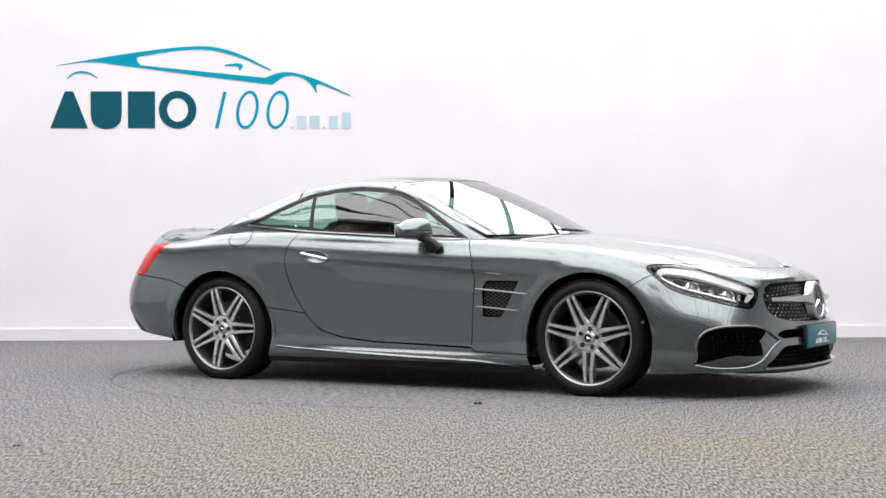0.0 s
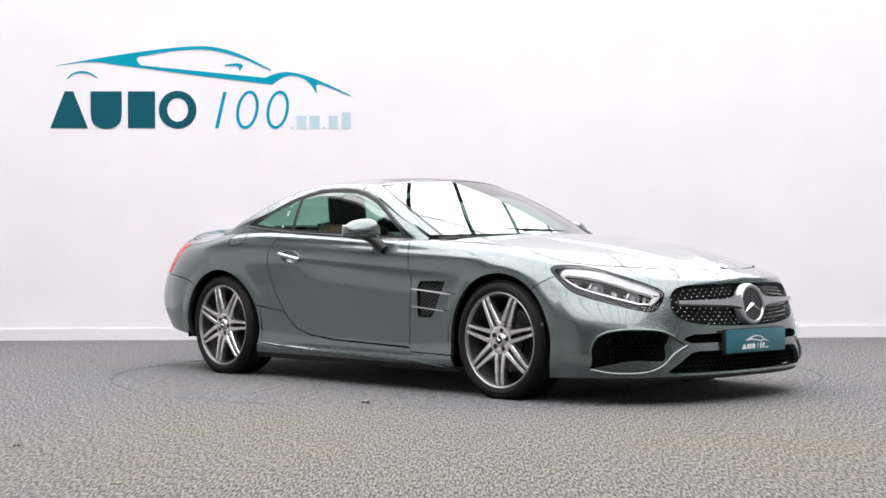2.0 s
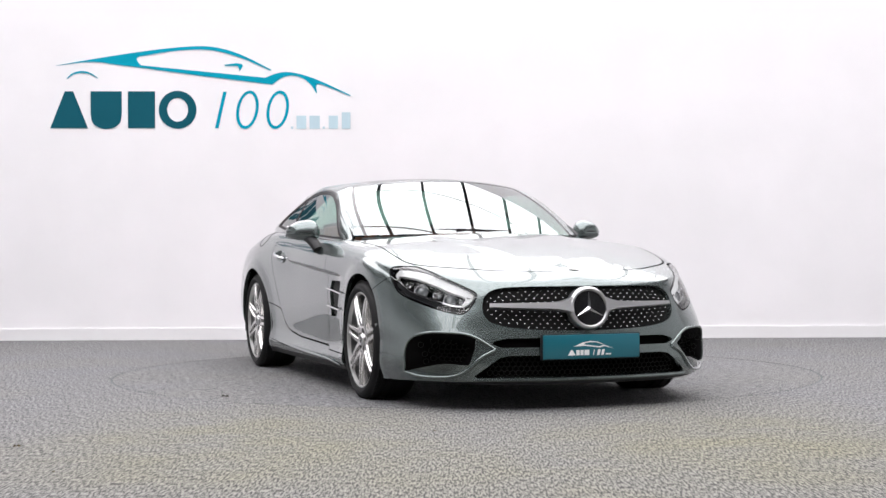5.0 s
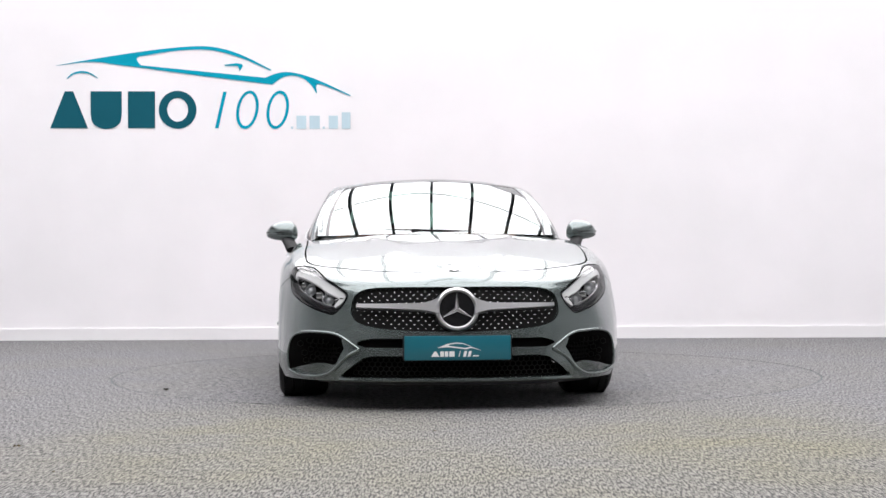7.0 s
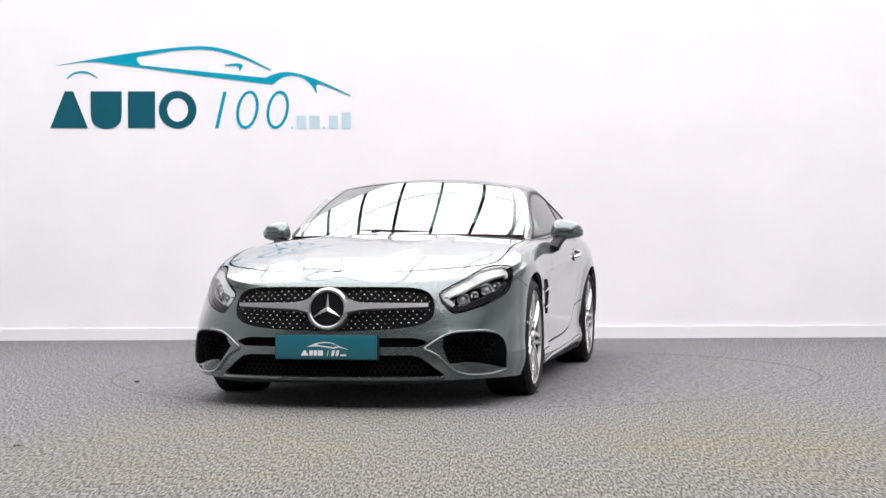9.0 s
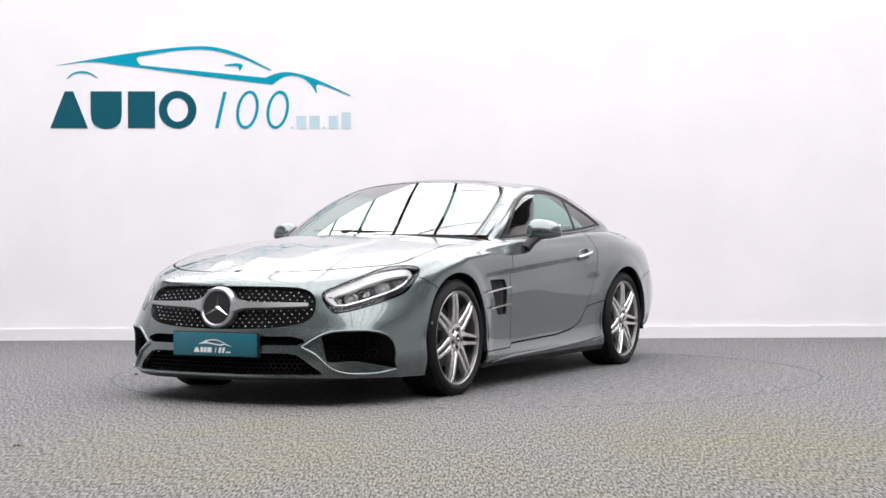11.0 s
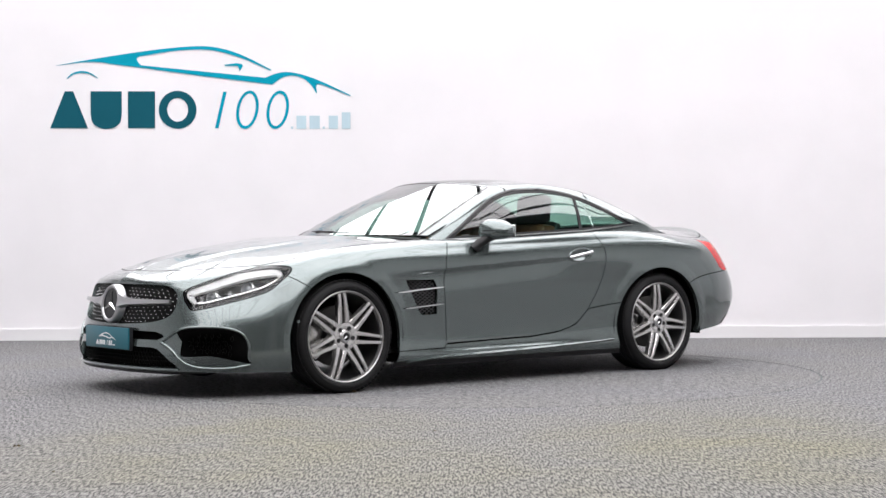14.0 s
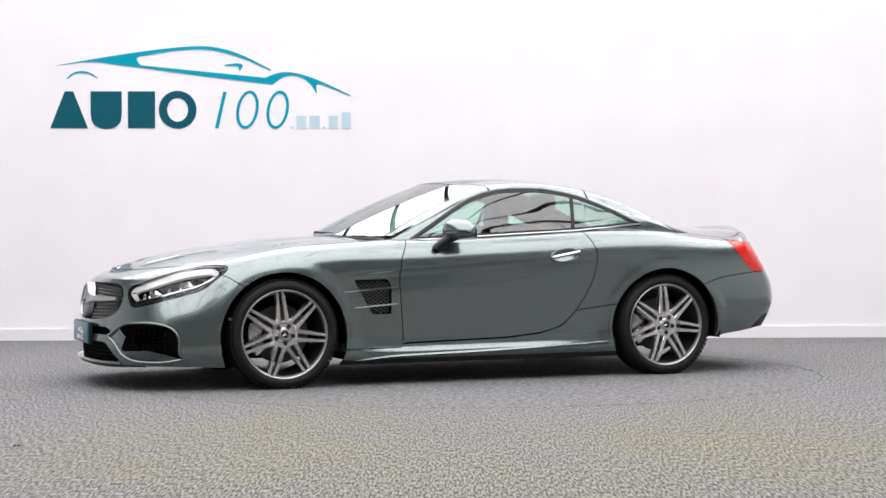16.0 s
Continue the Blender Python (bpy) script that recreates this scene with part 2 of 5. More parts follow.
def build_room():
    # floor: one sheet with a round hole for the turntable
    bm = bmesh.new()
    n = 128
    inner = [bm.verts.new((TABLE_R * math.cos(2 * math.pi * k / n), TABLE_R * math.sin(2 * math.pi * k / n), 0)) for k in range(n)]
    low = [bm.verts.new((v.co.x, v.co.y, -0.05)) for v in inner]
    outer = []
    for k in range(n):
        c, s = math.cos(2 * math.pi * k / n), math.sin(2 * math.pi * k / n)
        d = max(abs(c), abs(s))
        x, y = c / d * 3.4, s / d * 3.4
        outer.append(bm.verts.new((x, y, 0)))
    far = []
    for v in outer:
        x = v.co.x * 13.1 / 3.4
        y = 18.0 if v.co.y > 3.39 else (-14.5 if v.co.y < -3.39 else 1.75 + v.co.y * 16.25 / 3.4)
        far.append(bm.verts.new((x, y, 0)))
    for k in range(n):
        j = (k + 1) % n
        bm.faces.new((inner[k], outer[k], outer[j], inner[j]))
        bm.faces.new((outer[k], far[k], far[j], outer[j]))
        bm.faces.new((low[k], inner[k], inner[j], low[j]))
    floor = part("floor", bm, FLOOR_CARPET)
    tagged(floor, "heathered grey carpet floor of a car studio", "floor", kind="structure")
    pit = part("floor_pit", lathe_bm([(0, -0.06), (TABLE_R + 0.1, -0.06)], 64), VOID)
    pit.matrix_basis = pose(0, 0, 0, 90)
    pit.location.z = -0.12
    tagged(pit, "dark pit under the turntable", "floor", kind="structure")

    # walls
    tilt = pose(0, 3.853, 0, 0, 0, -0.35)
    # the white back wall is a partition; the hall and its glazed roof go on behind it
    bm = box_bm(-13.0, 13.0, 0, 0.2, 0, 3.6)
    wall = part("wall_back", bm, WALL)
    wall.matrix_basis = tilt
    tagged(wall, "plain white painted studio wall", "wall", kind="structure")
    bm = box_bm(-13, 13, -0.016, -0.001, 0, 0.112)
    bmesh.ops.bevel(bm, geom=[e for e in bm.edges if all(v.co.z > 0.1 and v.co.y < -0.01 for v in e.verts)], offset=0.006, segments=2, affect="EDGES")
    skirting = part("baseboard", bm, SKIRT)
    skirting.matrix_basis = tilt
    tagged(skirting, "white gloss painted skirting board", "baseboard", kind="structure")
    # unseen walls: pale sides brighten the doors, the dark front darkens the bumper
    for name, b, mat in (("wall_left", (-13.2, -13.0, -14.7, 18.2, 0, 7.4), ROOM), ("wall_right", (13.0, 13.2, -14.7, 18.2, 0, 7.4), ROOM),
                         ("wall_front", (-13.0, 13.0, -14.7, -14.5, 0, 7.6), ROOM_DARK), ("wall_far", (-13.0, 13.0, 18.0, 18.2, 0, 7.6), ROOM)):
        tagged(part(name, box_bm(*b), mat), "plain painted wall of the hall", "wall", kind="structure")

    # glazed roof: opaque border, rafters, purlins, and the overcast sky above
    x0, x1, y0, y1, z = -8.6, 8.6, -11.5, 17.0, 7.4
    # unseen dark border, added to block sky from the bumper's reflections
    bm = box_bm(-13.2, x0, -14.7, 18.2, z, z + 0.1)
    box_bm(x1, 13.2, -14.7, 18.2, z, z + 0.1, bm=bm)
    box_bm(x0, x1, -14.7, y0, z, z + 0.1, bm=bm)
    box_bm(x0, x1, y1, 18.2, z, z + 0.1, bm=bm)
    tagged(part("ceiling", bm, ROOM_DARK), "dark ceiling round a glazed roof", "ceiling", kind="structure")
    bm = bmesh.new()
    for k in range(-9, 10):
        x = RAFTER_X + 1.33 * k
        if x0 < x < x1:
            box_bm(x - 0.05, x + 0.05, y0, y1, z - 0.07, z + 0.02, bm=bm)
    for k in range(-5, 3):
        y = PURLIN_Y + 3.6 * k
        box_bm(x0, x1, y - 0.022, y + 0.022, z - 0.05, z + 0.01, bm=bm)
    tagged(part("roof_rafters", bm, STEEL), "dark steel rafters of a glazed roof", "roof", kind="structure")
    bm = box_bm(x0 - 0.3, x1 + 0.3, y0 - 0.3, y1 + 0.3, z + 0.4, z + 0.42)
    tagged(part("backdrop_sky", bm, SKYLIGHT), "bright overcast sky above the glazed roof", "sky", kind="structure")


def build_turntable():
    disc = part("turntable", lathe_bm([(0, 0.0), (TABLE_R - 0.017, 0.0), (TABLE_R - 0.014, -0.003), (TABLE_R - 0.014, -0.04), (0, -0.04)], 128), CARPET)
    disc.data.transform(pose(0, 0, 0, 90))
    ring = lathe_bm([(TABLE_R - 0.0135, -0.0012), (TABLE_R - 0.0015, -0.0012), (TABLE_R - 0.0015, -0.03), (TABLE_R - 0.0135, -0.03)], 128)
    bmesh.ops.rotate(ring, cent=(0, 0, 0), matrix=Matrix.Rotation(radians(90), 3, "X"), verts=ring.verts)
    part("edge_ring", ring, STEEL, disc, "thin dark edge strip round the turntable")
    return tagged(disc, "round turntable covered in grey carpet, flush with the floor", "turntable")


build_room()
turntable = build_turntable()


# ---- the car's shell ----
# x runs forward from the middle of the wheelbase, y to the car's left, z up from the ground.
def spline_net(rows, steps):
    """A smooth surface through rows of control points: places, and the two parameters, as a grid."""
    net = np.array(rows, float)

    def dense(a):
        n = len(a)
        b = np.concatenate([[2 * a[0] - a[1]], a, [2 * a[-1] - a[-2]]])
        out = []
        for i in range(n - 1):
            p, q, r, s = b[i:i + 4]
            for k in range(steps):
                t = k / steps
                out.append(0.5 * (2 * q + (r - p) * t + (2 * p - 5 * q + 4 * r - s) * t * t + (3 * q - p - 3 * r + s) * t ** 3))
        return np.array(out + [a[-1]])
    g = dense(net)
    g = np.swapaxes(dense(np.swapaxes(g, 0, 1)), 0, 1)
    return g


def smoothstep(a, b, x):
    t = np.clip((x - a) / (b - a), 0, 1)
    return t * t * (3 - 2 * t)


def sculpt(g):
    """Flared arch lips, a crease along the door, and two raised lines on the bonnet."""
    x, y, z = g[..., 0], g[..., 1], g[..., 2]
    flank = smoothstep(0.75, 0.85, y)
    for x0 in (1.2925, -1.2925):
        d = np.hypot((x - x0) / 0.393, (z - 0.305) / 0.392)
        g[..., 1] += 0.007 * flank * smoothstep(1.24, 1.06, d) * (z > 0.12)
    zc = 0.775 - (x + 0.6) * 0.066
    fade = smoothstep(-0.75, -0.1, x) * smoothstep(0.95, 0.7, x)
    g[..., 1] -= 0.015 * flank * fade * smoothstep(zc + 0.006, zc - 0.010, z) * smoothstep(zc - 0.14, zc - 0.01, z)
    edge = 0.43 - (x - 1.0) * 0.17
    g[..., 2] += 0.012 * smoothstep(edge + 0.035, edge - 0.035, y) * smoothstep(0.85, 1.05, x) * smoothstep(2.12, 1.9, x) * (z > 0.7)
    return g


def smooth_roof(g):
    """Even arcs across windscreen, roof and rear window, and an even sweep up the windscreen."""
    n = (g.shape[0] - 1) // 8
    k = np.arange(3 * n + 1) / n
    for j in (3 * n, 5 * n):
        for c in range(3):
            fit = np.polyfit(np.arange(4), g[[0, n, 2 * n, 3 * n], j, c], 2)
            g[:3 * n + 1, j, c] = np.polyval(fit, k)
    edge, mid = g[:, 3 * n, :].copy(), g[:, 5 * n, :].copy()
    for j in range(3 * n, 5 * n + 1):
        a = (5 * n - j) / (2 * n)
        g[:, j, 0] = mid[:, 0] + (edge[:, 0] - mid[:, 0]) * a * a
        g[:, j, 1] = edge[:, 1] * a
        g[:, j, 2] = mid[:, 2] + (edge[:, 2] - mid[:, 2]) * a * a
    return g


class Shell:
    """Half a car skin as triangles that can be cut along curves."""

    def __init__(self, rows, steps, carve=None):
        g = spline_net(rows, steps)
        g = carve(g) if carve else g
        nu, nv = g.shape[:2]
        du, dv = np.gradient(g, axis=0), np.gradient(g, axis=1)
        nrm = np.cross(du, dv).reshape(-1, 3)
        length = np.linalg.norm(nrm, axis=1, keepdims=True)
        nrm = nrm / np.maximum(length, 1e-9)
        self.P = [tuple(p) for p in g.reshape(-1, 3)]
        uu, vv = np.meshgrid(np.arange(nu) / steps, np.arange(nv) / steps, indexing="ij")
        self.Q = [tuple(q) for q in np.stack([uu.ravel(), vv.ravel()], 1)]
        mid = np.array(self.P)
        # outward: away from a spine inside the car
        inside = np.stack([np.clip(mid[:, 0], -1.9, 1.9), mid[:, 1] * 0, np.full(len(mid), 0.45)], 1)
        flip = np.sign(((mid - inside) * nrm).sum(1))
        nrm *= np.where(np.median(flip) < 0, -1.0, 1.0)
        on_mid = np.abs(mid[:, 1]) < 1e-4
        nrm[on_mid, 1] = 0
        nrm /= np.maximum(np.linalg.norm(nrm, axis=1, keepdims=True), 1e-9)
        self.N = [tuple(n) for n in nrm]
        self.T = []
        for i in range(nu - 1):
            for j in range(nv - 1):
                a, b, c, d = i * nv + j, (i + 1) * nv + j, (i + 1) * nv + j + 1, i * nv + j + 1
                self.T += [(a, b, c), (a, c, d)] if (i + j) % 2 else [(a, b, d), (b, c, d)]

    def arrays(self):
        return np.array(self.P), np.array(self.Q)

    def cut(self, field):
        """Split the triangles along field = 0; field takes arrays of places and of parameters."""
        P, Q = self.arrays()
        f = field(P, Q)
        f = np.where(np.abs(f) < 1e-7, 1e-7, f)
        tri = np.array(self.T)
        s = f[tri] > 0
        mixed = s.any(1) & ~s.all(1)
        keep = [tuple(t) for t in tri[~mixed]]
        made = {}

        def between(a, b):
            key = (a, b) if a < b else (b, a)
            if key not in made:
                i, j = key
                t = f[i] / (f[i] - f[j])
                mix = lambda A: tuple((1 - t) * p + t * q for p, q in zip(A[i], A[j]))
                self.P.append(mix(self.P))
                self.Q.append(mix(self.Q))
                n = Vector(mix(self.N)).normalized()
                self.N.append(tuple(n))
                made[key] = len(self.P) - 1
            return made[key]
        for t in tri[mixed]:
            t = [int(v) for v in t]
            pos = [f[v] > 0 for v in t]
            k = pos.index(True) if sum(pos) == 1 else pos.index(False)
            a, b, c = t[k], t[(k + 1) % 3], t[(k + 2) % 3]
            ab, ac = between(a, b), between(a, c)
            keep += [(a, ab, ac), (ab, b, c), (ab, c, ac)]
        self.T = keep

    def split(self, classify):
        """Triangles by the name that classify gives to their middles."""
        P, Q = self.arrays()
        tri = np.array(self.T)
        names = classify(P[tri].mean(1), Q[tri].mean(1))
        out = {}
        for t, n in zip(self.T, names):
            if n:
                out.setdefault(n, []).append(t)
        return out


def skin_mesh(shell, tris, sides, depth=0.012, offset=0.0):
    """A panel from triangles of a shell, on the left (1), the right (-1) or both, with a lip turned inwards at its edges."""
    P, N = np.array(shell.P), np.array(shell.N)
    verts, faces, loops = [], [], []
    for side in sides:
        used = {}

        def vert(i, down=0.0):
            key = (i, down)
            if key not in used:
                p = P[i] + N[i] * ((offset(P[i]) if callable(offset) else offset) - down)
                used[key] = len(verts)
                verts.append((p[0], p[1] * side, p[2]))
            return used[key]
        count = {}
        for a, b, c in tris:
            order = (a, b, c) if side > 0 else (a, c, b)
            p0, p1, p2 = (P[i] * (1, side, 1) for i in order)
            face_n = np.cross(p1 - p0, p2 - p0)
            if np.dot(face_n, N[order[0]] * (1, side, 1)) < 0:
                order = (order[0], order[2], order[1])
            faces.append([vert(i) for i in order])
            loops += [tuple(N[i] * (1, side, 1)) for i in order]
            for i, j in ((0, 1), (1, 2), (2, 0)):
                e = (order[i], order[j])
                count[e] = count.get(e, 0) + 1
        if depth:
            for (i, j) in list(count):
                if (j, i) not in count and not (abs(P[i][1]) < 1e-4 and abs(P[j][1]) < 1e-4):
                    faces.append([vert(j), vert(i), vert(i, depth), vert(j, depth)])
                    q = (P[j] - P[i]) * (1, side, 1)
                    n = np.cross(q, N[i] * (1, side, 1))
                    n = n / max(np.linalg.norm(n), 1e-9)
                    loops += [tuple(n)] * 4
    me = bpy.data.meshes.new("panel")
    me.from_pydata(verts, [], faces)
    me.shade_smooth()
    me.normals_split_custom_set(loops)
    return me


def panel(name, shell, tris, sides, mat, parent, label="", depth=0.012, offset=0.0):
    me = skin_mesh(shell, tris, sides, depth, offset)
    me.name = name
    me.materials.append(mat)
    ob = new(name, me)
    ob.parent = parent
    return tagged(ob, label)


def polygon(points):
    """Signed distance to an outline, below 0 inside it."""
    a = np.array(points, float)
    b = np.roll(a, -1, axis=0)

    def dist(x, y):
        best = np.full(len(x), 1e9)
        inside = np.zeros(len(x), bool)
        for (ax, ay), (bx, by) in zip(a, b):
            ex, ey = bx - ax, by - ay
            t = np.clip(((x - ax) * ex + (y - ay) * ey) / (ex * ex + ey * ey + 1e-12), 0, 1)
            best = np.minimum(best, np.hypot(x - ax - t * ex, y - ay - t * ey))
            hit = (ay > y) != (by > y)
            inside ^= hit & (x < ax + (y - ay) * ex / (ey if abs(ey) > 1e-12 else 1e-12))
        return np.where(inside, -best, best)
    return dist


def rounded(points, steps=5):
    return [(p.x, p.y) for p in smooth_path([(x, y, 0) for x, y in points], steps, closed=True)]


def line(points):
    """Height over x by straight pieces, points from back to front."""
    xs, zs = zip(*points)
    return lambda x: np.interp(x, xs, zs)


WHEEL_X = 1.2925
rows = []


def station(xs, ys, zs):
    n = len(zs)
    xs = [xs] * n if isinstance(xs, (int, float)) else xs
    ys = [ys] * n if isinstance(ys, (int, float)) else ys
    rows.append(list(zip(xs, ys, zs)))


# from the tail round the side to the nose; each from the sill up to the middle of the bonnet or boot
station((-2.33, -2.36, -2.37, -2.36, -2.31, -2.28, -2.26, -2.23, -2.18), 0, (0.27, 0.36, 0.47, 0.60, 0.75, 0.88, 0.955, 0.962, 0.966))
station((-2.29, -2.32, -2.34, -2.32, -2.27, -2.23, -2.20, -2.17, -2.12), (0.44, 0.45, 0.46, 0.46, 0.44, 0.42, 0.38, 0.24, 0), (0.27, 0.36, 0.47, 0.60, 0.75, 0.87, 0.945, 0.960, 0.968))
station((-2.15, -2.18, -2.205, -2.19, -2.13, -2.08, -2.05, -2.02, -2.0), (0.72, 0.75, 0.77, 0.765, 0.735, 0.685, 0.61, 0.38, 0), (0.295, 0.37, 0.465, 0.60, 0.74, 0.85, 0.922, 0.953, 0.974))
station((-1.95, -1.95, -1.95, -1.95, -1.95, -1.94, -1.92, -1.85, -1.85), (0.85, 0.878, 0.89, 0.885, 0.855, 0.80, 0.70, 0.42, 0), (0.275, 0.35, 0.45, 0.60, 0.74, 0.84, 0.895, 0.955, 0.978))
station(-1.65, (0.90, 0.925, 0.935, 0.935, 0.92, 0.865, 0.74, 0.45, 0), (0.235, 0.32, 0.44, 0.59, 0.75, 0.855, 0.91, 0.965, 0.985))
station(-1.29, (0.92, 0.935, 0.945, 0.95, 0.94, 0.895, 0.79, 0.50, 0), (0.13, 0.25, 0.40, 0.58, 0.77, 0.88, 0.945, 0.985, 1.0))
station(-0.90, (0.885, 0.917, 0.905, 0.92, 0.935, 0.90, 0.81, 0.50, 0), (0.13, 0.20, 0.32, 0.58, 0.77, 0.88, 0.95, 0.96, 0.97))
station(-0.40, (0.885, 0.918, 0.894, 0.91, 0.925, 0.89, 0.825, 0.50, 0), (0.13, 0.20, 0.285, 0.58, 0.765, 0.865, 0.92, 0.925, 0.93))
station(0.10, (0.885, 0.918, 0.894, 0.91, 0.925, 0.89, 0.82, 0.50, 0), (0.13, 0.195, 0.28, 0.58, 0.75, 0.845, 0.895, 0.90, 0.905))
station(0.55, (0.885, 0.917, 0.896, 0.912, 0.925, 0.895, 0.81, 0.46, 0), (0.13, 0.19, 0.28, 0.58, 0.73, 0.82, 0.885, 0.90, 0.91))
station((0.95, 0.95, 0.95, 0.95, 0.95, 0.95, 0.93, 0.86, 0.80), (0.89, 0.922, 0.91, 0.918, 0.925, 0.90, 0.80, 0.46, 0), (0.13, 0.19, 0.31, 0.57, 0.71, 0.80, 0.865, 0.905, 0.925))
station((1.29, 1.29, 1.29, 1.29, 1.29, 1.28, 1.24, 1.10, 0.95), (0.92, 0.935, 0.94, 0.945, 0.935, 0.90, 0.80, 0.48, 0), (0.13, 0.23, 0.36, 0.53, 0.68, 0.775, 0.84, 0.89, 0.913))
station((1.66, 1.66, 1.65, 1.63, 1.58, 1.54, 1.48, 1.30, 1.10), (0.895, 0.93, 0.93, 0.93, 0.915, 0.885, 0.80, 0.48, 0), (0.14, 0.23, 0.35, 0.48, 0.62, 0.72, 0.795, 0.865, 0.90))
station((1.86, 1.88, 1.87, 1.85, 1.80, 1.75, 1.70, 1.50, 1.28), (0.855, 0.885, 0.885, 0.88, 0.855, 0.83, 0.77, 0.45, 0), (0.145, 0.23, 0.34, 0.44, 0.56, 0.66, 0.745, 0.835, 0.88))
station((2.07, 2.10, 2.09, 2.06, 2.02, 1.98, 1.92, 1.74, 1.50), (0.74, 0.765, 0.765, 0.755, 0.735, 0.70, 0.65, 0.38, 0), (0.15, 0.23, 0.34, 0.43, 0.53, 0.64, 0.71, 0.80, 0.85))
station((2.24, 2.25, 2.24, 2.215, 2.19, 2.16, 2.11, 1.95, 1.75), (0.54, 0.54, 0.54, 0.54, 0.53, 0.51, 0.48, 0.29, 0), (0.155, 0.23, 0.34, 0.43, 0.53, 0.63, 0.68, 0.755, 0.806))
station((2.315, 2.32, 2.31, 2.295, 2.275, 2.245, 2.20, 2.08, 1.95), (0.27, 0.27, 0.27, 0.27, 0.26, 0.26, 0.25, 0.16, 0), (0.155, 0.23, 0.34, 0.43, 0.53, 0.63, 0.675, 0.725, 0.77))
station((2.33, 2.335, 2.325, 2.315, 2.295, 2.265, 2.225, 2.14, 2.05), 0, (0.155, 0.23, 0.34, 0.43, 0.53, 0.63, 0.68, 0.72, 0.748))
body = Shell(rows, 14, sculpt)

rows = []
# the cabin: from the foot of the windscreen back to the boot; each from the belt up to the middle of the roof
station((0.56, 0.555, 0.55, 0.54, 0.72, 0.82), (0.77, 0.755, 0.745, 0.72, 0.40, 0), (0.885, 0.895, 0.90, 0.915, 0.92, 0.925))
station((0.35, 0.34, 0.325, 0.31, 0.48, 0.56), (0.80, 0.775, 0.745, 0.70, 0.40, 0), (0.88, 0.95, 1.0, 1.035, 1.05, 1.055))
station((0.12, 0.11, 0.10, 0.08, 0.23, 0.30), (0.815, 0.77, 0.71, 0.655, 0.36, 0), (0.89, 1.0, 1.10, 1.15, 1.17, 1.175))
station((-0.10, -0.11, -0.12, -0.12, -0.02, 0.03), (0.82, 0.765, 0.68, 0.585, 0.32, 0), (0.90, 1.04, 1.18, 1.230, 1.265, 1.275))
station(-0.45, (0.825, 0.765, 0.67, 0.59, 0.31, 0), (0.92, 1.06, 1.215, 1.258, 1.291, 1.300))
station(-0.80, (0.825, 0.77, 0.69, 0.60, 0.31, 0), (0.94, 1.05, 1.165, 1.224, 1.258, 1.268))
station(-1.05, (0.815, 0.78, 0.73, 0.63, 0.32, 0), (0.940, 1.03, 1.085, 1.155, 1.195, 1.207))
station(-1.30, (0.792, 0.783, 0.765, 0.68, 0.35, 0), (0.925, 0.965, 1.0, 1.045, 1.095, 1.108))
station((-1.52, -1.53, -1.54, -1.55, -1.60, -1.65), (0.75, 0.74, 0.73, 0.70, 0.38, 0), (0.885, 0.905, 0.918, 0.93, 0.96, 0.968))
cabin = Shell(rows, 14, smooth_roof)

# outlines on the side (x, z), the front (y, z) and along the lamps (across, z)
DOOR = polygon([(0.47, 0.95), (0.505, 0.86), (0.55, 0.765), (0.56, 0.627), (0.54, 0.40), (0.53, 0.255), (0.22, 0.263), (-0.16, 0.272),
                (-0.39, 0.294), (-0.50, 0.32), (-0.575, 0.36), (-0.65, 0.435), (-0.72, 0.538), (-0.765, 0.64), (-0.785, 0.735), (-0.785, 0.809), (-0.765, 0.87), (-0.72, 0.94), (-0.6, 1.1), (0.3, 1.1)])
SILL_TOP = line([(-1.0, 0.475), (-0.66, 0.435), (-0.65, 0.43), (-0.55, 0.335), (-0.39, 0.29), (-0.16, 0.268), (0.22, 0.259), (0.53, 0.25), (0.56, 0.228), (1.0, 0.222)])
VENT = polygon([(0.855, 0.645), (0.635, 0.645), (0.612, 0.60), (0.612, 0.435), (0.725, 0.433), (0.745, 0.45)])
TAIL = polygon([(-1.83, 0.885), (-2.02, 0.86), (-2.4, 0.86), (-2.4, 0.675), (-2.02, 0.668), (-1.965, 0.69), (-1.90, 0.78)])
LAMP = polygon(rounded([(-0.622, 0.594), (-0.605, 0.545), (-0.565, 0.503), (-0.52, 0.50), (-0.378, 0.532), (-0.194, 0.592), (-0.133, 0.653),
                        (-0.10, 0.71), (-0.132, 0.735), (-0.276, 0.73), (-0.459, 0.668), (-0.582, 0.62)], 3))
GRILLE = polygon(rounded([(-0.3, 0.636), (0.0, 0.637), (0.3, 0.636), (0.45, 0.628), (0.515, 0.598), (0.54, 0.54), (0.53, 0.475), (0.46, 0.437), (0.3, 0.417), (0.0, 0.408), (-0.3, 0.417)], 4))
SLOT = polygon([(-0.3, 0.374), (0.44, 0.374), (0.50, 0.36), (0.515, 0.345), (0.47, 0.327), (-0.3, 0.327)])
INTAKE = polygon(rounded([(0.868, 0.198), (0.872, 0.29), (0.85, 0.365), (0.795, 0.396), (0.70, 0.40), (0.605, 0.386), (0.50, 0.318), (0.565, 0.285), (0.63, 0.215), (0.70, 0.18), (0.80, 0.174)], 4))
INTAKE_DARK = lambda y, z: np.maximum(0.632 - (z - 0.2) * 0.25 - y, 0.238 - (y - 0.63) * 0.17 - z)
MOUTH = polygon([(-0.3, 0.285), (0.43, 0.285), (0.475, 0.277), (0.515, 0.25), (0.60, 0.18), (0.58, 0.172), (-0.3, 0.170)])
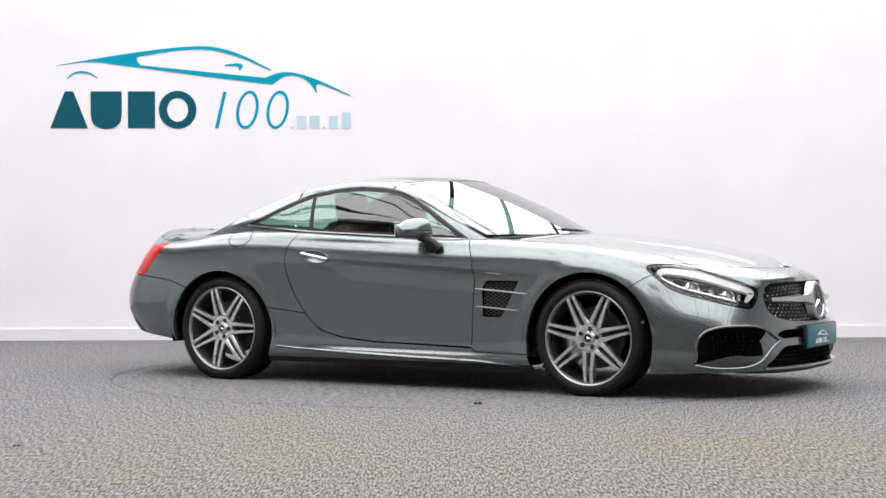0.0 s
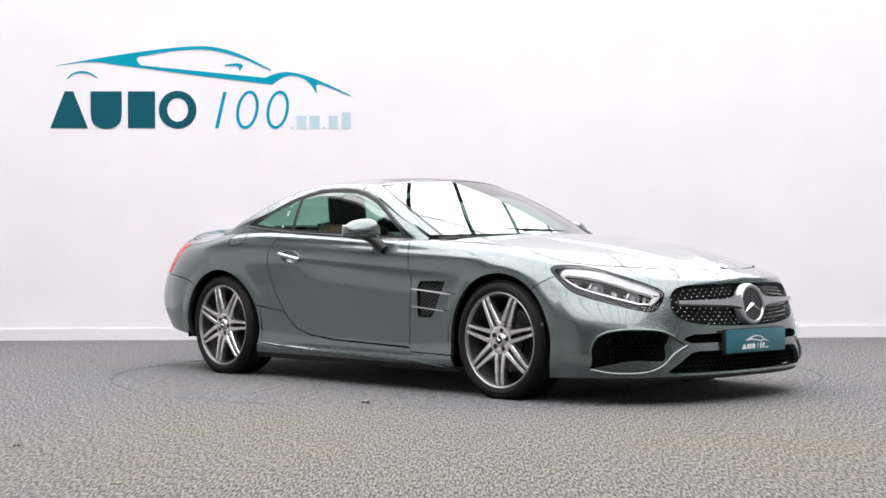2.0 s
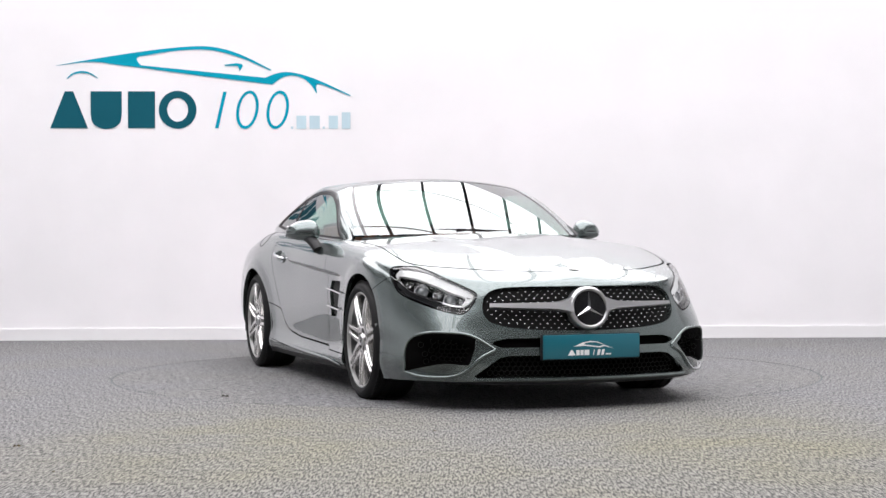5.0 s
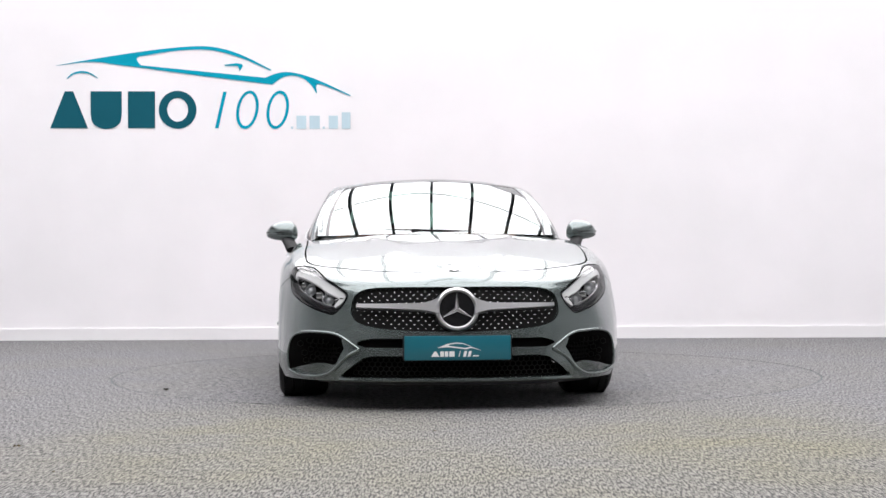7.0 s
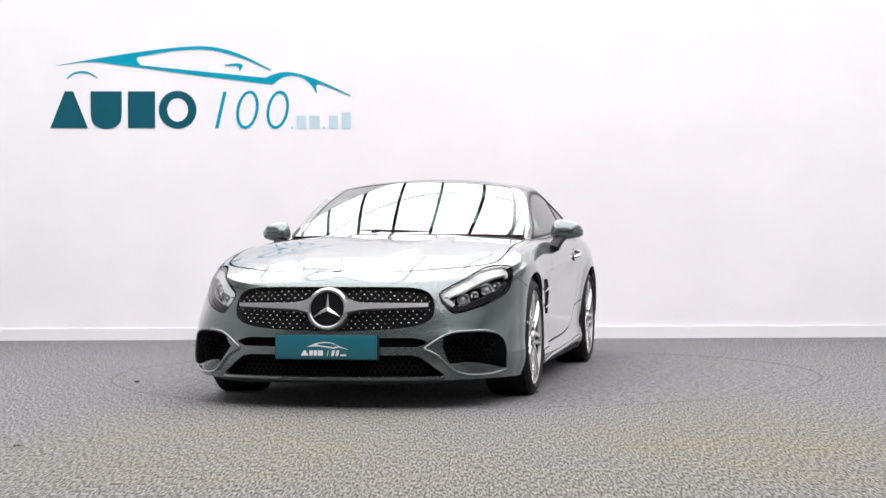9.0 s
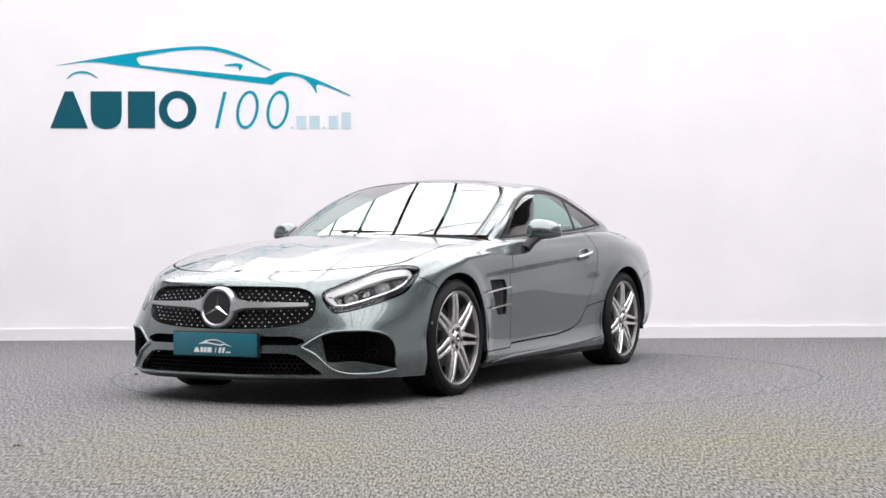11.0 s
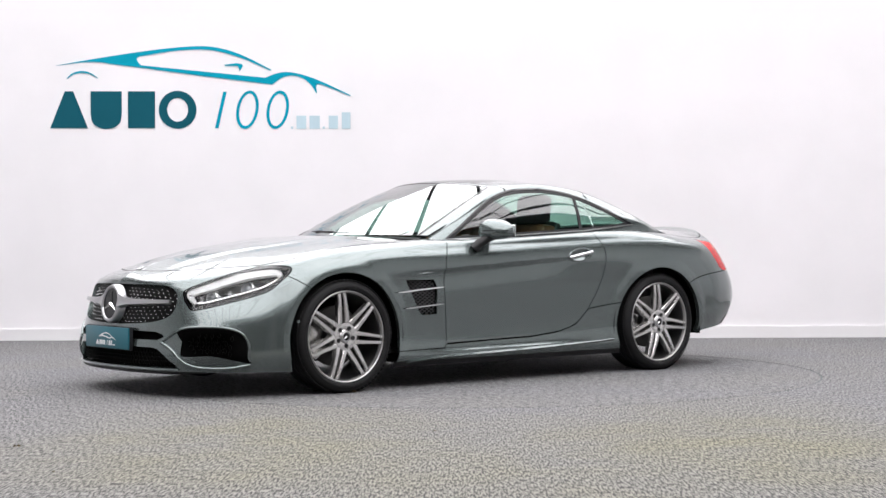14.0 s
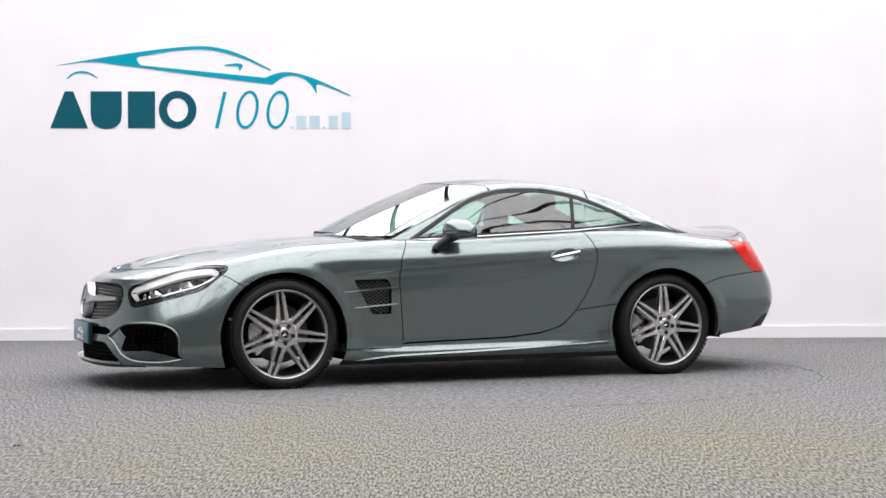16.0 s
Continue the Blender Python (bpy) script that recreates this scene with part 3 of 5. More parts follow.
LINE_BUMPER_F = line([(1.3, 0.575), (1.52, 0.60), (1.62, 0.665), (1.70, 0.70), (1.8, 0.72)])
LINE_BUMPER_B = line([(-2.4, 0.672), (-2.02, 0.664), (-1.80, 0.644), (-1.70, 0.628), (-1.60, 0.600), (-1.5, 0.55)])
GAP = 0.0028


def arch(x0):
    return lambda P, Q: np.hypot((P[:, 0] - x0) / 0.393, (P[:, 2] - 0.305) / 0.392) - 1


def lamp_field(P):
    return np.where(P[:, 0] > 1.4, LAMP(-0.5135 * P[:, 0] + 0.858 * P[:, 1], P[:, 2]), 1.0)


def front(shape):
    return lambda P: np.where(P[:, 0] > 1.75, shape(P[:, 1], P[:, 2]), 1.0)


def side(shape):
    return lambda P: np.where(P[:, 1] > 0.6, shape(P[:, 0], P[:, 2]), 1.0)


def handle_field(P):
    return np.where(P[:, 1] > 0.6, np.hypot((P[:, 0] + 0.562) / 0.105, (P[:, 2] - 0.786 + 0.14 * (P[:, 0] + 0.562)) / 0.041) - 1, 1.0)


def bonnet_field(P, Q):
    s = np.clip((Q[:, 0] - 12.5) / 4.5, 0, 1)
    return Q[:, 1] - (6.05 + 0.75 * s * s * (3 - 2 * s))


def cabin_hole(P, Q):
    return np.maximum.reduce([6.12 - Q[:, 1], Q[:, 0] - 9.6, 4.2 - Q[:, 0]])


def cut_body():
    c = body.cut
    c(arch(WHEEL_X)), c(arch(-WHEEL_X))
    c(cabin_hole)
    for f in (front(GRILLE), front(SLOT), front(INTAKE), front(MOUTH), lamp_field, side(VENT)):
        c(lambda P, Q: f(P))
    c(lambda P, Q: lamp_field(P) - 2 * GAP)
    c(lambda P, Q: lamp_field(P) + 0.007)
    c(lambda P, Q: handle_field(P))
    c(lambda P, Q: np.where(P[:, 0] > 1.75, -INTAKE_DARK(P[:, 1], P[:, 2]), 1.0))
    c(lambda P, Q: np.where((np.abs(P[:, 0]) < 1.1) & (P[:, 1] > 0.6), P[:, 2] - 0.163, 1.0))
    tail = lambda P: np.where(P[:, 0] < -1.6, TAIL(P[:, 0], P[:, 2]), 1.0)
    c(lambda P, Q: tail(P)), c(lambda P, Q: tail(P) - GAP)
    c(lambda P, Q: P[:, 2] - 0.05 - np.interp(P[:, 0], [-2.3, -2.1, -1.9], [0.36, 0.32, 0.17]))
    for s in (-1, 1):
        g = s * GAP
        c(lambda P, Q: side(DOOR)(P) + g)
        c(lambda P, Q: np.where(abs(P[:, 0]) < 1.1, P[:, 2] - SILL_TOP(P[:, 0]), 1.0) + g)
        c(lambda P, Q: np.where(P[:, 0] > 1.2, P[:, 2] - LINE_BUMPER_F(P[:, 0]), 1.0) + g)
        c(lambda P, Q: np.where(P[:, 0] < -1.2, P[:, 2] - LINE_BUMPER_B(P[:, 0]), 1.0) + g)
        c(lambda P, Q: bonnet_field(P, Q) + g * 8)
    return tail


tail_field = cut_body()


def name_body(P, Q):
    n = len(P)
    x, y, z = P.T
    names = np.full(n, "wing", object)
    names[x < 0] = "quarter"
    b = bonnet_field(P, Q)
    top = b > 0
    names[top & (x > 0)] = "bonnet"
    names[top & (x < 0)] = "boot"
    edge = np.abs(b) < GAP * 8
    lf = z - LINE_BUMPER_F(x)
    names[(x > 1.2) & ((lf < 0) | (x > 1.8)) & ~top] = "bumper_front"
    lb = z - LINE_BUMPER_B(x)
    names[(x < -1.2) & (lb < 0)] = "bumper_rear"
    names[(names == "bumper_rear") & (z - 0.05 < np.interp(x, [-2.3, -2.1, -1.9], [0.36, 0.32, 0.17]))] = "diffuser"
    s = z - SILL_TOP(x)
    sill = (np.abs(x) < 1.1) & (s < 0)
    names[sill] = "sill"
    names[sill & (z < 0.163)] = "sill_edge"
    d = side(DOOR)(P)
    names[d < 0] = "door"
    gap = edge & ((x > 0.6) | (x < -1.3))
    gap |= (np.abs(d) < GAP) & ~((z > 0.6) & (b > 0))
    gap |= (np.abs(x) < 1.1) & (np.abs(s) < GAP)
    gap |= (x > 1.2) & (x < 1.8) & (np.abs(lf) < GAP) & ~top
    gap |= (x < -1.2) & (np.abs(lb) < GAP)
    t = tail_field(P)
    l = lamp_field(P)
    gap |= (np.abs(t - GAP / 2) < GAP / 2) | ((l > 0) & (l < 2 * GAP))
    names[gap] = "gap"
    names[t < 0] = "tail"
    names[l < 0] = "lamp_edge"
    names[l < -0.007] = "lamp"
    for f in (GRILLE, SLOT, INTAKE, MOUTH):
        names[front(f)(P) < 0] = "hole"
    names[side(VENT)(P) < 0] = "hole"
    out = (handle_field(P) < 0) | (arch(WHEEL_X)(P, Q) < 0) | (arch(-WHEEL_X)(P, Q) < 0) | (cabin_hole(P, Q) < 0)
    names[out] = ""
    return names


skin = body.split(name_body)

DLO = polygon([(0.44, 0.888), (0.30, 0.975), (0.14, 1.072), (0.02, 1.137), (-0.09, 1.178), (-0.20, 1.202), (-0.33, 1.211), (-0.45, 1.212), (-0.57, 1.203), (-0.68, 1.185),
                         (-0.78, 1.160), (-0.88, 1.122), (-0.98, 1.078), (-1.08, 1.027), (-1.16, 0.989), (-0.95, 0.968), (-0.67, 0.944), (-0.30, 0.926), (0.0, 0.910), (0.25, 0.897)])


def dlo_field(P):
    return np.where(P[:, 1] > 0.45, DLO(P[:, 0], P[:, 2]), 1.0)


def screen_field(P, Q):
    return np.maximum(3.10 - Q[:, 1], Q[:, 0] - 2.95)


def rear_field(P, Q):
    return np.maximum.reduce([3.45 - Q[:, 1], Q[:, 0] - 7.75, 5.25 - Q[:, 0]])


def pillar_b(P):
    return P[:, 0] + 0.69 + 0.22 * (P[:, 2] - 1.05)


def roof_field(P, Q):
    return np.maximum.reduce([3.55 - Q[:, 1], Q[:, 0] - 5.0, 3.15 - Q[:, 0]])


def cut_cabin():
    c = cabin.cut
    for k in (0.0, -0.016, 0.010):
        c(lambda P, Q: dlo_field(P) - k)
    for k in (-0.012, 0.012):
        c(lambda P, Q: np.where(P[:, 1] > 0.45, pillar_b(P), 1.0) + k)
    for k in (0, 0.05):
        c(lambda P, Q: 3.10 + k - Q[:, 1]), c(lambda P, Q: Q[:, 0] - 2.95 + k)
    c(lambda P, Q: 3.45 - Q[:, 1]), c(lambda P, Q: Q[:, 0] - 7.75), c(lambda P, Q: 5.25 - Q[:, 0])
    c(lambda P, Q: 3.55 - Q[:, 1]), c(lambda P, Q: Q[:, 0] - 5.0), c(lambda P, Q: 3.15 - Q[:, 0])
    for k in (-0.02, 0.02):
        c(lambda P, Q: Q[:, 0] - 3.08 + k), c(lambda P, Q: Q[:, 0] - 5.12 + k)


cut_cabin()


def name_cabin(P, Q):
    n = len(P)
    names = np.full(n, "rail", object)
    d = dlo_field(P)
    u, v = Q.T
    side_ = v < 3.0
    names[(u < 3.08)] = "pillar"
    names[(u > 5.12)] = "c_pillar"
    names[(np.abs(u - 3.08) < 0.02) | (np.abs(u - 5.12) < 0.02)] = "gap"
    names[roof_field(P, Q) < 0] = "roof"
    names[screen_field(P, Q) < 0] = "screen_band"
    names[np.maximum(3.15 - v, u - 2.90) < 0] = "screen"
    names[rear_field(P, Q) < 0] = "rear_glass"
    names[d < 0.010] = "chrome_trim"
    names[d < 0.0] = "seal"
    names[d < -0.016] = "glass_front"
    b = pillar_b(P)
    names[(d < -0.016) & (b < 0)] = "glass_rear"
    names[(d < 0) & (np.abs(b) < 0.012)] = "seal"
    return names


top = cabin.split(name_cabin)
car = empty("car")
tagged(car, "grey-green metallic two-door convertible with its hard top closed", "car")


def build_shell():
    both = (1, -1)
    panel("bonnet", body, skin["bonnet"], both, PAINT, car)
    panel("boot_lid", body, skin["boot"], both, PAINT, car)
    panel("front_bumper", body, skin["bumper_front"], both, PAINT, car, depth=0.03)
    panel("rear_bumper", body, skin["bumper_rear"], both, PAINT, car, depth=0.03)
    panel("rear_diffuser", body, skin["diffuser"], both, BLACK, car, "black plastic rear diffuser")
    for s in both:
        panel("front_wing", body, skin["wing"], (s,), PAINT, car, depth=0.025)
        panel("rear_wing", body, skin["quarter"], (s,), PAINT, car, depth=0.025)
        panel("door", body, skin["door"], (s,), PAINT, car)
        panel("side_sill", body, skin["sill"], (s,), PAINT, car)
        panel("sill_edge", body, skin["sill_edge"], (s,), BLACK, car, "black plastic lower sill edge")
        panel("tail_light", body, skin["tail"], (s,), RED_LENS, car, "red tail light lens")
        panel("roof_rail", cabin, top["rail"], (s,), PAINT, car)
        panel("windscreen_pillar", cabin, top["pillar"], (s,), PAINT, car)
        panel("rear_pillar", cabin, top["c_pillar"], (s,), PAINT, car)
        panel("window_trim", cabin, top["chrome_trim"], (s,), GLOSS, car, "gloss black window trim", 0.006, 0.002)
        panel("window_seal", cabin, top["seal"], (s,), BLACK, car, "black rubber window seal", 0.006, -0.002)
        panel("side_window", cabin, top["glass_front"], (s,), GLASS, car, "greenish side window glass", 0.0, -0.005)
        panel("quarter_window", cabin, top["glass_rear"], (s,), GLASS, car, "greenish quarter window glass", 0.0, -0.005)
    panel("windscreen", cabin, top["screen"], both, SCREEN, car, "greenish windscreen glass", 0.0, -0.002)
    panel("windscreen_surround", cabin, top["screen_band"], both, GLOSS, car, "black ceramic edge of the windscreen", 0.0, -0.002)
    panel("rear_window", cabin, top["rear_glass"], both, GLASS, car, "greenish rear window glass", 0.0)
    panel("roof_panel", cabin, top["roof"], both, GLOSS, car, "dark glass roof panel", 0.006)
    # a black copy of the skin just inside it puts shade into the gaps
    inner = [t for k, v in skin.items() if k not in ("hole", "lamp", "lamp_edge") for t in v]
    panel("inner_shell", body, inner, both, VOID, car, "black inner structure behind the panels", 0.0, -0.014)
    inner = [t for k, v in top.items() if k in ("rail", "pillar", "c_pillar", "gap", "roof") for t in v]
    panel("roof_lining", cabin, inner, both, DARK_TRIM, car, "dark roof lining", 0.0, -0.014)


build_shell()


# ---- parts of the car ----
BODY_P, BODY_N = np.array(body.P), np.array(body.N)
CAB_P, CAB_N = np.array(cabin.P), np.array(cabin.N)


def on_skin(axis, a, b, keep, proud=0.0, cloud=None):
    """The point of the skin over two coordinates, along one axis; proud: how far outside the skin."""
    P, N = cloud or (BODY_P, BODY_N)
    i, j = [k for k in range(3) if k != axis]
    d = (P[:, i] - a) ** 2 + (P[:, j] - b) ** 2 + np.where(keep(P) & (np.abs(N[:, axis]) > 0.12), 0, 1e6)
    best = np.argsort(d)[:4]
    w = 1 / (d[best] + 1e-8)
    base = P[best, axis] - (N[best, i] * (a - P[best, i]) + N[best, j] * (b - P[best, j])) / N[best, axis]
    n = (N[best] * w[:, None]).sum(0)
    n /= np.linalg.norm(n)
    p = np.zeros(3)
    p[axis], p[i], p[j] = (base * w).sum() / w.sum(), a, b
    return Vector(p + n * proud), Vector(n)


def on_side(x, z, proud=0.0):
    return on_skin(1, x, z, lambda P: P[:, 1] > 0.55, proud)


def on_front(y, z, proud=0.0):
    return on_skin(0, abs(y), z, lambda P: P[:, 0] > 1.5, proud) if y >= 0 else mirrored(on_skin(0, -y, z, lambda P: P[:, 0] > 1.5, proud))


def mirrored(pn):
    return tuple(Vector((v.x, -v.y, v.z)) for v in pn)


def on_lamp(s, z, proud=0.0):
    """A point of the skin in the lamp's own slanting view."""
    across = -0.5135 * BODY_P[:, 0] + 0.858 * BODY_P[:, 1]
    d = (across - s) ** 2 + (BODY_P[:, 2] - z) ** 2 + np.where(BODY_P[:, 0] > 1.4, 0, 1e6)
    best = np.argsort(d)[:5]
    w = 1 / (d[best] + 1e-6)
    p = (BODY_P[best] * w[:, None]).sum(0) / w.sum()
    n = (BODY_N[best] * w[:, None]).sum(0)
    n /= np.linalg.norm(n)
    return Vector(p + n * proud), Vector(n)


def flip(bm, s):
    if s < 0:
        bmesh.ops.scale(bm, vec=(1, -1, 1), verts=bm.verts)
        bmesh.ops.reverse_faces(bm, faces=bm.faces)
    return bm


def strip_bm(points, normals, widths, thick):
    """A band along points that lies on a skin with those normals."""
    bm = bmesh.new()
    rings = []
    n = len(points)
    for i in range(n):
        d = (points[min(i + 1, n - 1)] - points[max(i - 1, 0)]).normalized()
        a = normals[i].cross(d).normalized() * widths[i] / 2
        u = normals[i] * thick
        p = points[i]
        rings.append([bm.verts.new(q) for q in (p - a - u, p - a * 0.8 + u, p + a * 0.8 + u, p + a - u)])
    for r, q in zip(rings, rings[1:]):
        for k in range(4):
            bm.faces.new((r[k], q[k], q[(k + 1) % 4], r[(k + 1) % 4]))
    bm.faces.new(rings[0])
    bm.faces.new(rings[-1][::-1])
    bmesh.ops.recalc_face_normals(bm, faces=bm.faces)
    return bm


def tri_holes(field):
    P = np.array(body.P)
    tri = np.array(skin["hole"])
    f = field(P[tri].mean(1))
    return [t for t, v in zip(skin["hole"], f) if v < 0]


# wheels
def spoke_bm():
    """One of a pair of spokes: from the hub out to the rim, leaning towards its twin."""
    bm = bmesh.new()
    a0, a1 = radians(21.5), radians(3.9)
    ends = [Vector((r * math.sin(a), 0, r * math.cos(a))) for r, a in ((0.074, a0), (0.254, a1))]
    rings = []
    for t, half, face, deep in ((0.0, 0.0165, -0.006, 0.030), (0.2, 0.0130, 0.001, 0.034), (0.6, 0.0108, 0.006, 0.036), (0.9, 0.0102, 0.006, 0.034), (1.0, 0.0115, 0.004, 0.034)):
        p = ends[0].lerp(ends[1], t)
        d = (ends[1] - ends[0]).normalized()
        s = Vector((d.z, 0, -d.x))
        f = face - 0.004
        rings.append([bm.verts.new(p + s * k * half + Vector((0, y, 0))) for k, y in ((-1.25, f - deep), (-1.0, f - 0.006), (-0.72, f), (0.72, f), (1.0, f - 0.006), (1.25, f - deep))])
    for r, q in zip(rings, rings[1:]):
        for k in range(6):
            bm.faces.new((r[k], q[k], q[(k + 1) % 6], r[(k + 1) % 6]))
    bm.faces.new(rings[0]), bm.faces.new(rings[-1][::-1])
    bmesh.ops.recalc_face_normals(bm, faces=bm.faces)
    return bm


def build_wheel():
    """A wheel with its outer face towards +y at y = 0."""
    wheel = part("wheel", lathe_bm([(0.262, -0.002), (0.2655, -0.006), (0.2655, -0.012), (0.258, -0.016), (0.250, -0.020), (0.244, -0.05), (0.236, -0.10), (0.226, -0.20), (0.24, -0.23), (0.262, -0.235),
                                    (0.262, -0.225), (0.232, -0.19), (0.238, -0.10), (0.252, -0.03), (0.262, -0.018)], 72), ALLOY_SHADED, car, "twin-spoke grey alloy wheel", 40)
    part("rim_lip", lathe_bm([(0.2655, -0.010), (0.2665, 0.000), (0.2625, 0.003), (0.2575, -0.001), (0.2555, -0.012), (0.2535, -0.03)], 96), RIM_LIP, wheel, "machined rim lip", 40)
    tyre = lathe_bm([(0.2635, -0.008), (0.270, 0.004), (0.280, 0.0105), (0.2835, 0.0105), (0.2845, 0.013), (0.292, 0.0135), (0.2935, 0.011), (0.305, 0.008), (0.3145, 0.001), (0.3205, -0.010), (0.3255, -0.026),
                     (0.3262, -0.060), (0.3195, -0.062), (0.3195, -0.070), (0.3265, -0.072), (0.3265, -0.112), (0.3195, -0.114), (0.3195, -0.124), (0.3265, -0.126), (0.3262, -0.19), (0.3255, -0.215),
                     (0.314, -0.24), (0.29, -0.255), (0.262, -0.235)], 96)
    part("tyre", tyre, RUBBER, wheel, "black low-profile tyre", 35)
    # shoulder blocks of the tread
    bm = bmesh.new()
    for k in range(72):
        b = bmesh.ops.create_cube(bm, size=1.0, matrix=pose(0, 0, 0, 0, k * 5.0, 0) @ pose(0, -0.024, 0.3235, 28) @ Matrix.Diagonal((0.0215, 0.030, 0.006, 1)))
    part("tread_shoulder", bm, RUBBER, wheel, "black tread shoulder with cross grooves")
    sp = spoke_bm()
    first = part("spoke", sp, ALLOY, wheel)
    twin = spoke_bm()
    bmesh.ops.scale(twin, vec=(-1, 1, 1), verts=twin.verts)
    bmesh.ops.reverse_faces(twin, faces=twin.faces)
    second = part("spoke", twin, ALLOY, wheel)
    for k in range(1, 7):
        for o in (first, second):
            c = new("spoke", o.data)
            c.parent = wheel
            c.matrix_basis = pose(0, 0, 0, 0, k * 360 / 7, 0)
    part("hub", lathe_bm([(0.0, -0.012), (0.030, -0.012), (0.034, -0.008), (0.036, -0.008), (0.040, -0.013), (0.074, -0.008), (0.080, -0.010), (0.086, -0.03), (0.086, -0.07), (0.0, -0.07)], 48), ALLOY, wheel, "grey hub centre", 40)
    cap = part("hub_cap", lathe_bm([(0.0, 0.002), (0.020, 0.001), (0.0225, 0.0), (0.0225, -0.012)], 32), GLOSS, wheel, "small black hub cap with a silver rim", 40)
    part("cap_ring", lathe_bm([(0.0225, -0.008), (0.0235, 0.001), (0.0285, 0.002), (0.0325, -0.003), (0.0335, -0.012)], 40), SATIN, wheel, "silver cap ring", 40)
    bm = bmesh.new()
    for k in range(3):
        a = radians(k * 120)
        tip = Vector((0.021 * math.sin(a), 0.002, 0.021 * math.cos(a)))
        sd = Vector((0.0042 * math.cos(a), 0.002, -0.0042 * math.sin(a)))
        back = Vector((-0.003 * math.sin(a), 0.002, -0.003 * math.cos(a)))
        vs = [bm.verts.new(v) for v in (tip, sd + Vector((0, 0, 0)), back, Vector((-sd.x, sd.y, -sd.z)))] + [bm.verts.new((0, 0.006, 0))]
        for i in range(4):
            bm.faces.new((vs[i], vs[(i + 1) % 4], vs[4]))
    bmesh.ops.recalc_face_normals(bm, faces=bm.faces)
    part("cap_emblem", bm, CHROME, wheel, "plain silver three-armed emblem")
    # dark discs just proud of the hub stand for shade in the bolt holes
    bolt = lathe_bm([(0.0, -0.0075), (0.006, -0.0075), (0.007, -0.009), (0.0125, -0.0078), (0.0138, -0.011)], 16)
    b0 = part("wheel_bolt", bolt, BLACK, wheel, "dark recessed wheel bolt", 40)
    for k in range(5):
        a = radians(36 + 72 * k)
        o = b0 if k == 0 else new("wheel_bolt", b0.data)
        o.parent = wheel
        o.location = (0.054 * math.sin(a), 0.0, 0.054 * math.cos(a))
    part("brake_disc", lathe_bm([(0.09, -0.115), (0.172, -0.115), (0.176, -0.119), (0.176, -0.139), (0.172, -0.143), (0.09, -0.143)], 64), DISC, wheel, "steel brake disc", 40)
    part("disc_bell", lathe_bm([(0.0, -0.085), (0.082, -0.085), (0.09, -0.095), (0.09, -0.12)], 40), ALLOY_SHADED, wheel, "dark disc bell", 40)
    # caliper: an arc block over the disc
    pr = [(0.115, -0.095), (0.180, -0.095), (0.196, -0.103), (0.196, -0.16), (0.115, -0.16), (0.115, -0.145), (0.183, -0.145), (0.183, -0.110), (0.115, -0.110), (0.115, -0.095)]
    cal = part("brake_caliper", lathe_bm(pr, 14, arc=radians(62)), ALLOY, wheel, "grey brake caliper", 30)
    cal.matrix_basis = pose(0, 0, 0, 0, 35, 0)
    return wheel


FACE_Y = 0.925


def build_wheels():
    w = build_wheel()
    for x, s, turn in ((-WHEEL_X, 1, 5.4), (WHEEL_X, -1, 25.7), (-WHEEL_X, -1, 14.0)):
        m = pose(x, s * FACE_Y, 0.3265, 0, 0, 0 if s > 0 else 180) @ pose(0, 0, 0, 0, turn, 0)
        copy_thing(w, m)
    w.matrix_basis = pose(WHEEL_X, FACE_Y, 0.3265) @ pose(0, 0, 0, 0, 6.7, 0)
    # arch liners and floor pan
    for x in (WHEEL_X, -WHEEL_X):
        for s in (1, -1):
            bm = lathe_bm([(0.418, 0.915), (0.418, 0.56), (0.10, 0.56)], 48, arc=radians(200))
            bmesh.ops.rotate(bm, cent=(0, 0, 0), matrix=Matrix.Rotation(radians(10), 3, "Y"), verts=bm.verts)
            o = part("arch_liner", flip(bm, s), VOID, car, "black wheel arch liner", 40)
            o.location = (x, 0, 0.305)
    bm = box_bm(-1.72, 2.12, -0.56, 0.56, 0.165, 0.21, 0.01)
    box_bm(-0.87, 0.87, -0.88, 0.88, 0.15, 0.2, 0.01, bm=bm)
    box_bm(1.72, 2.1, -0.72, 0.72, 0.16, 0.2, 0.01, bm=bm)
    box_bm(-2.1, -1.69, -0.66, 0.66, 0.30, 0.34, 0.01, bm=bm)
    box_bm(2.05, 2.235, -0.50, 0.50, 0.150, 0.166, 0.004, bm=bm)
    box_bm(2.23, 2.29, -0.27, 0.27, 0.150, 0.166, 0.004, bm=bm)
    part("floor_pan", bm, VOID, car, "black underbody floor pan")


build_wheels()


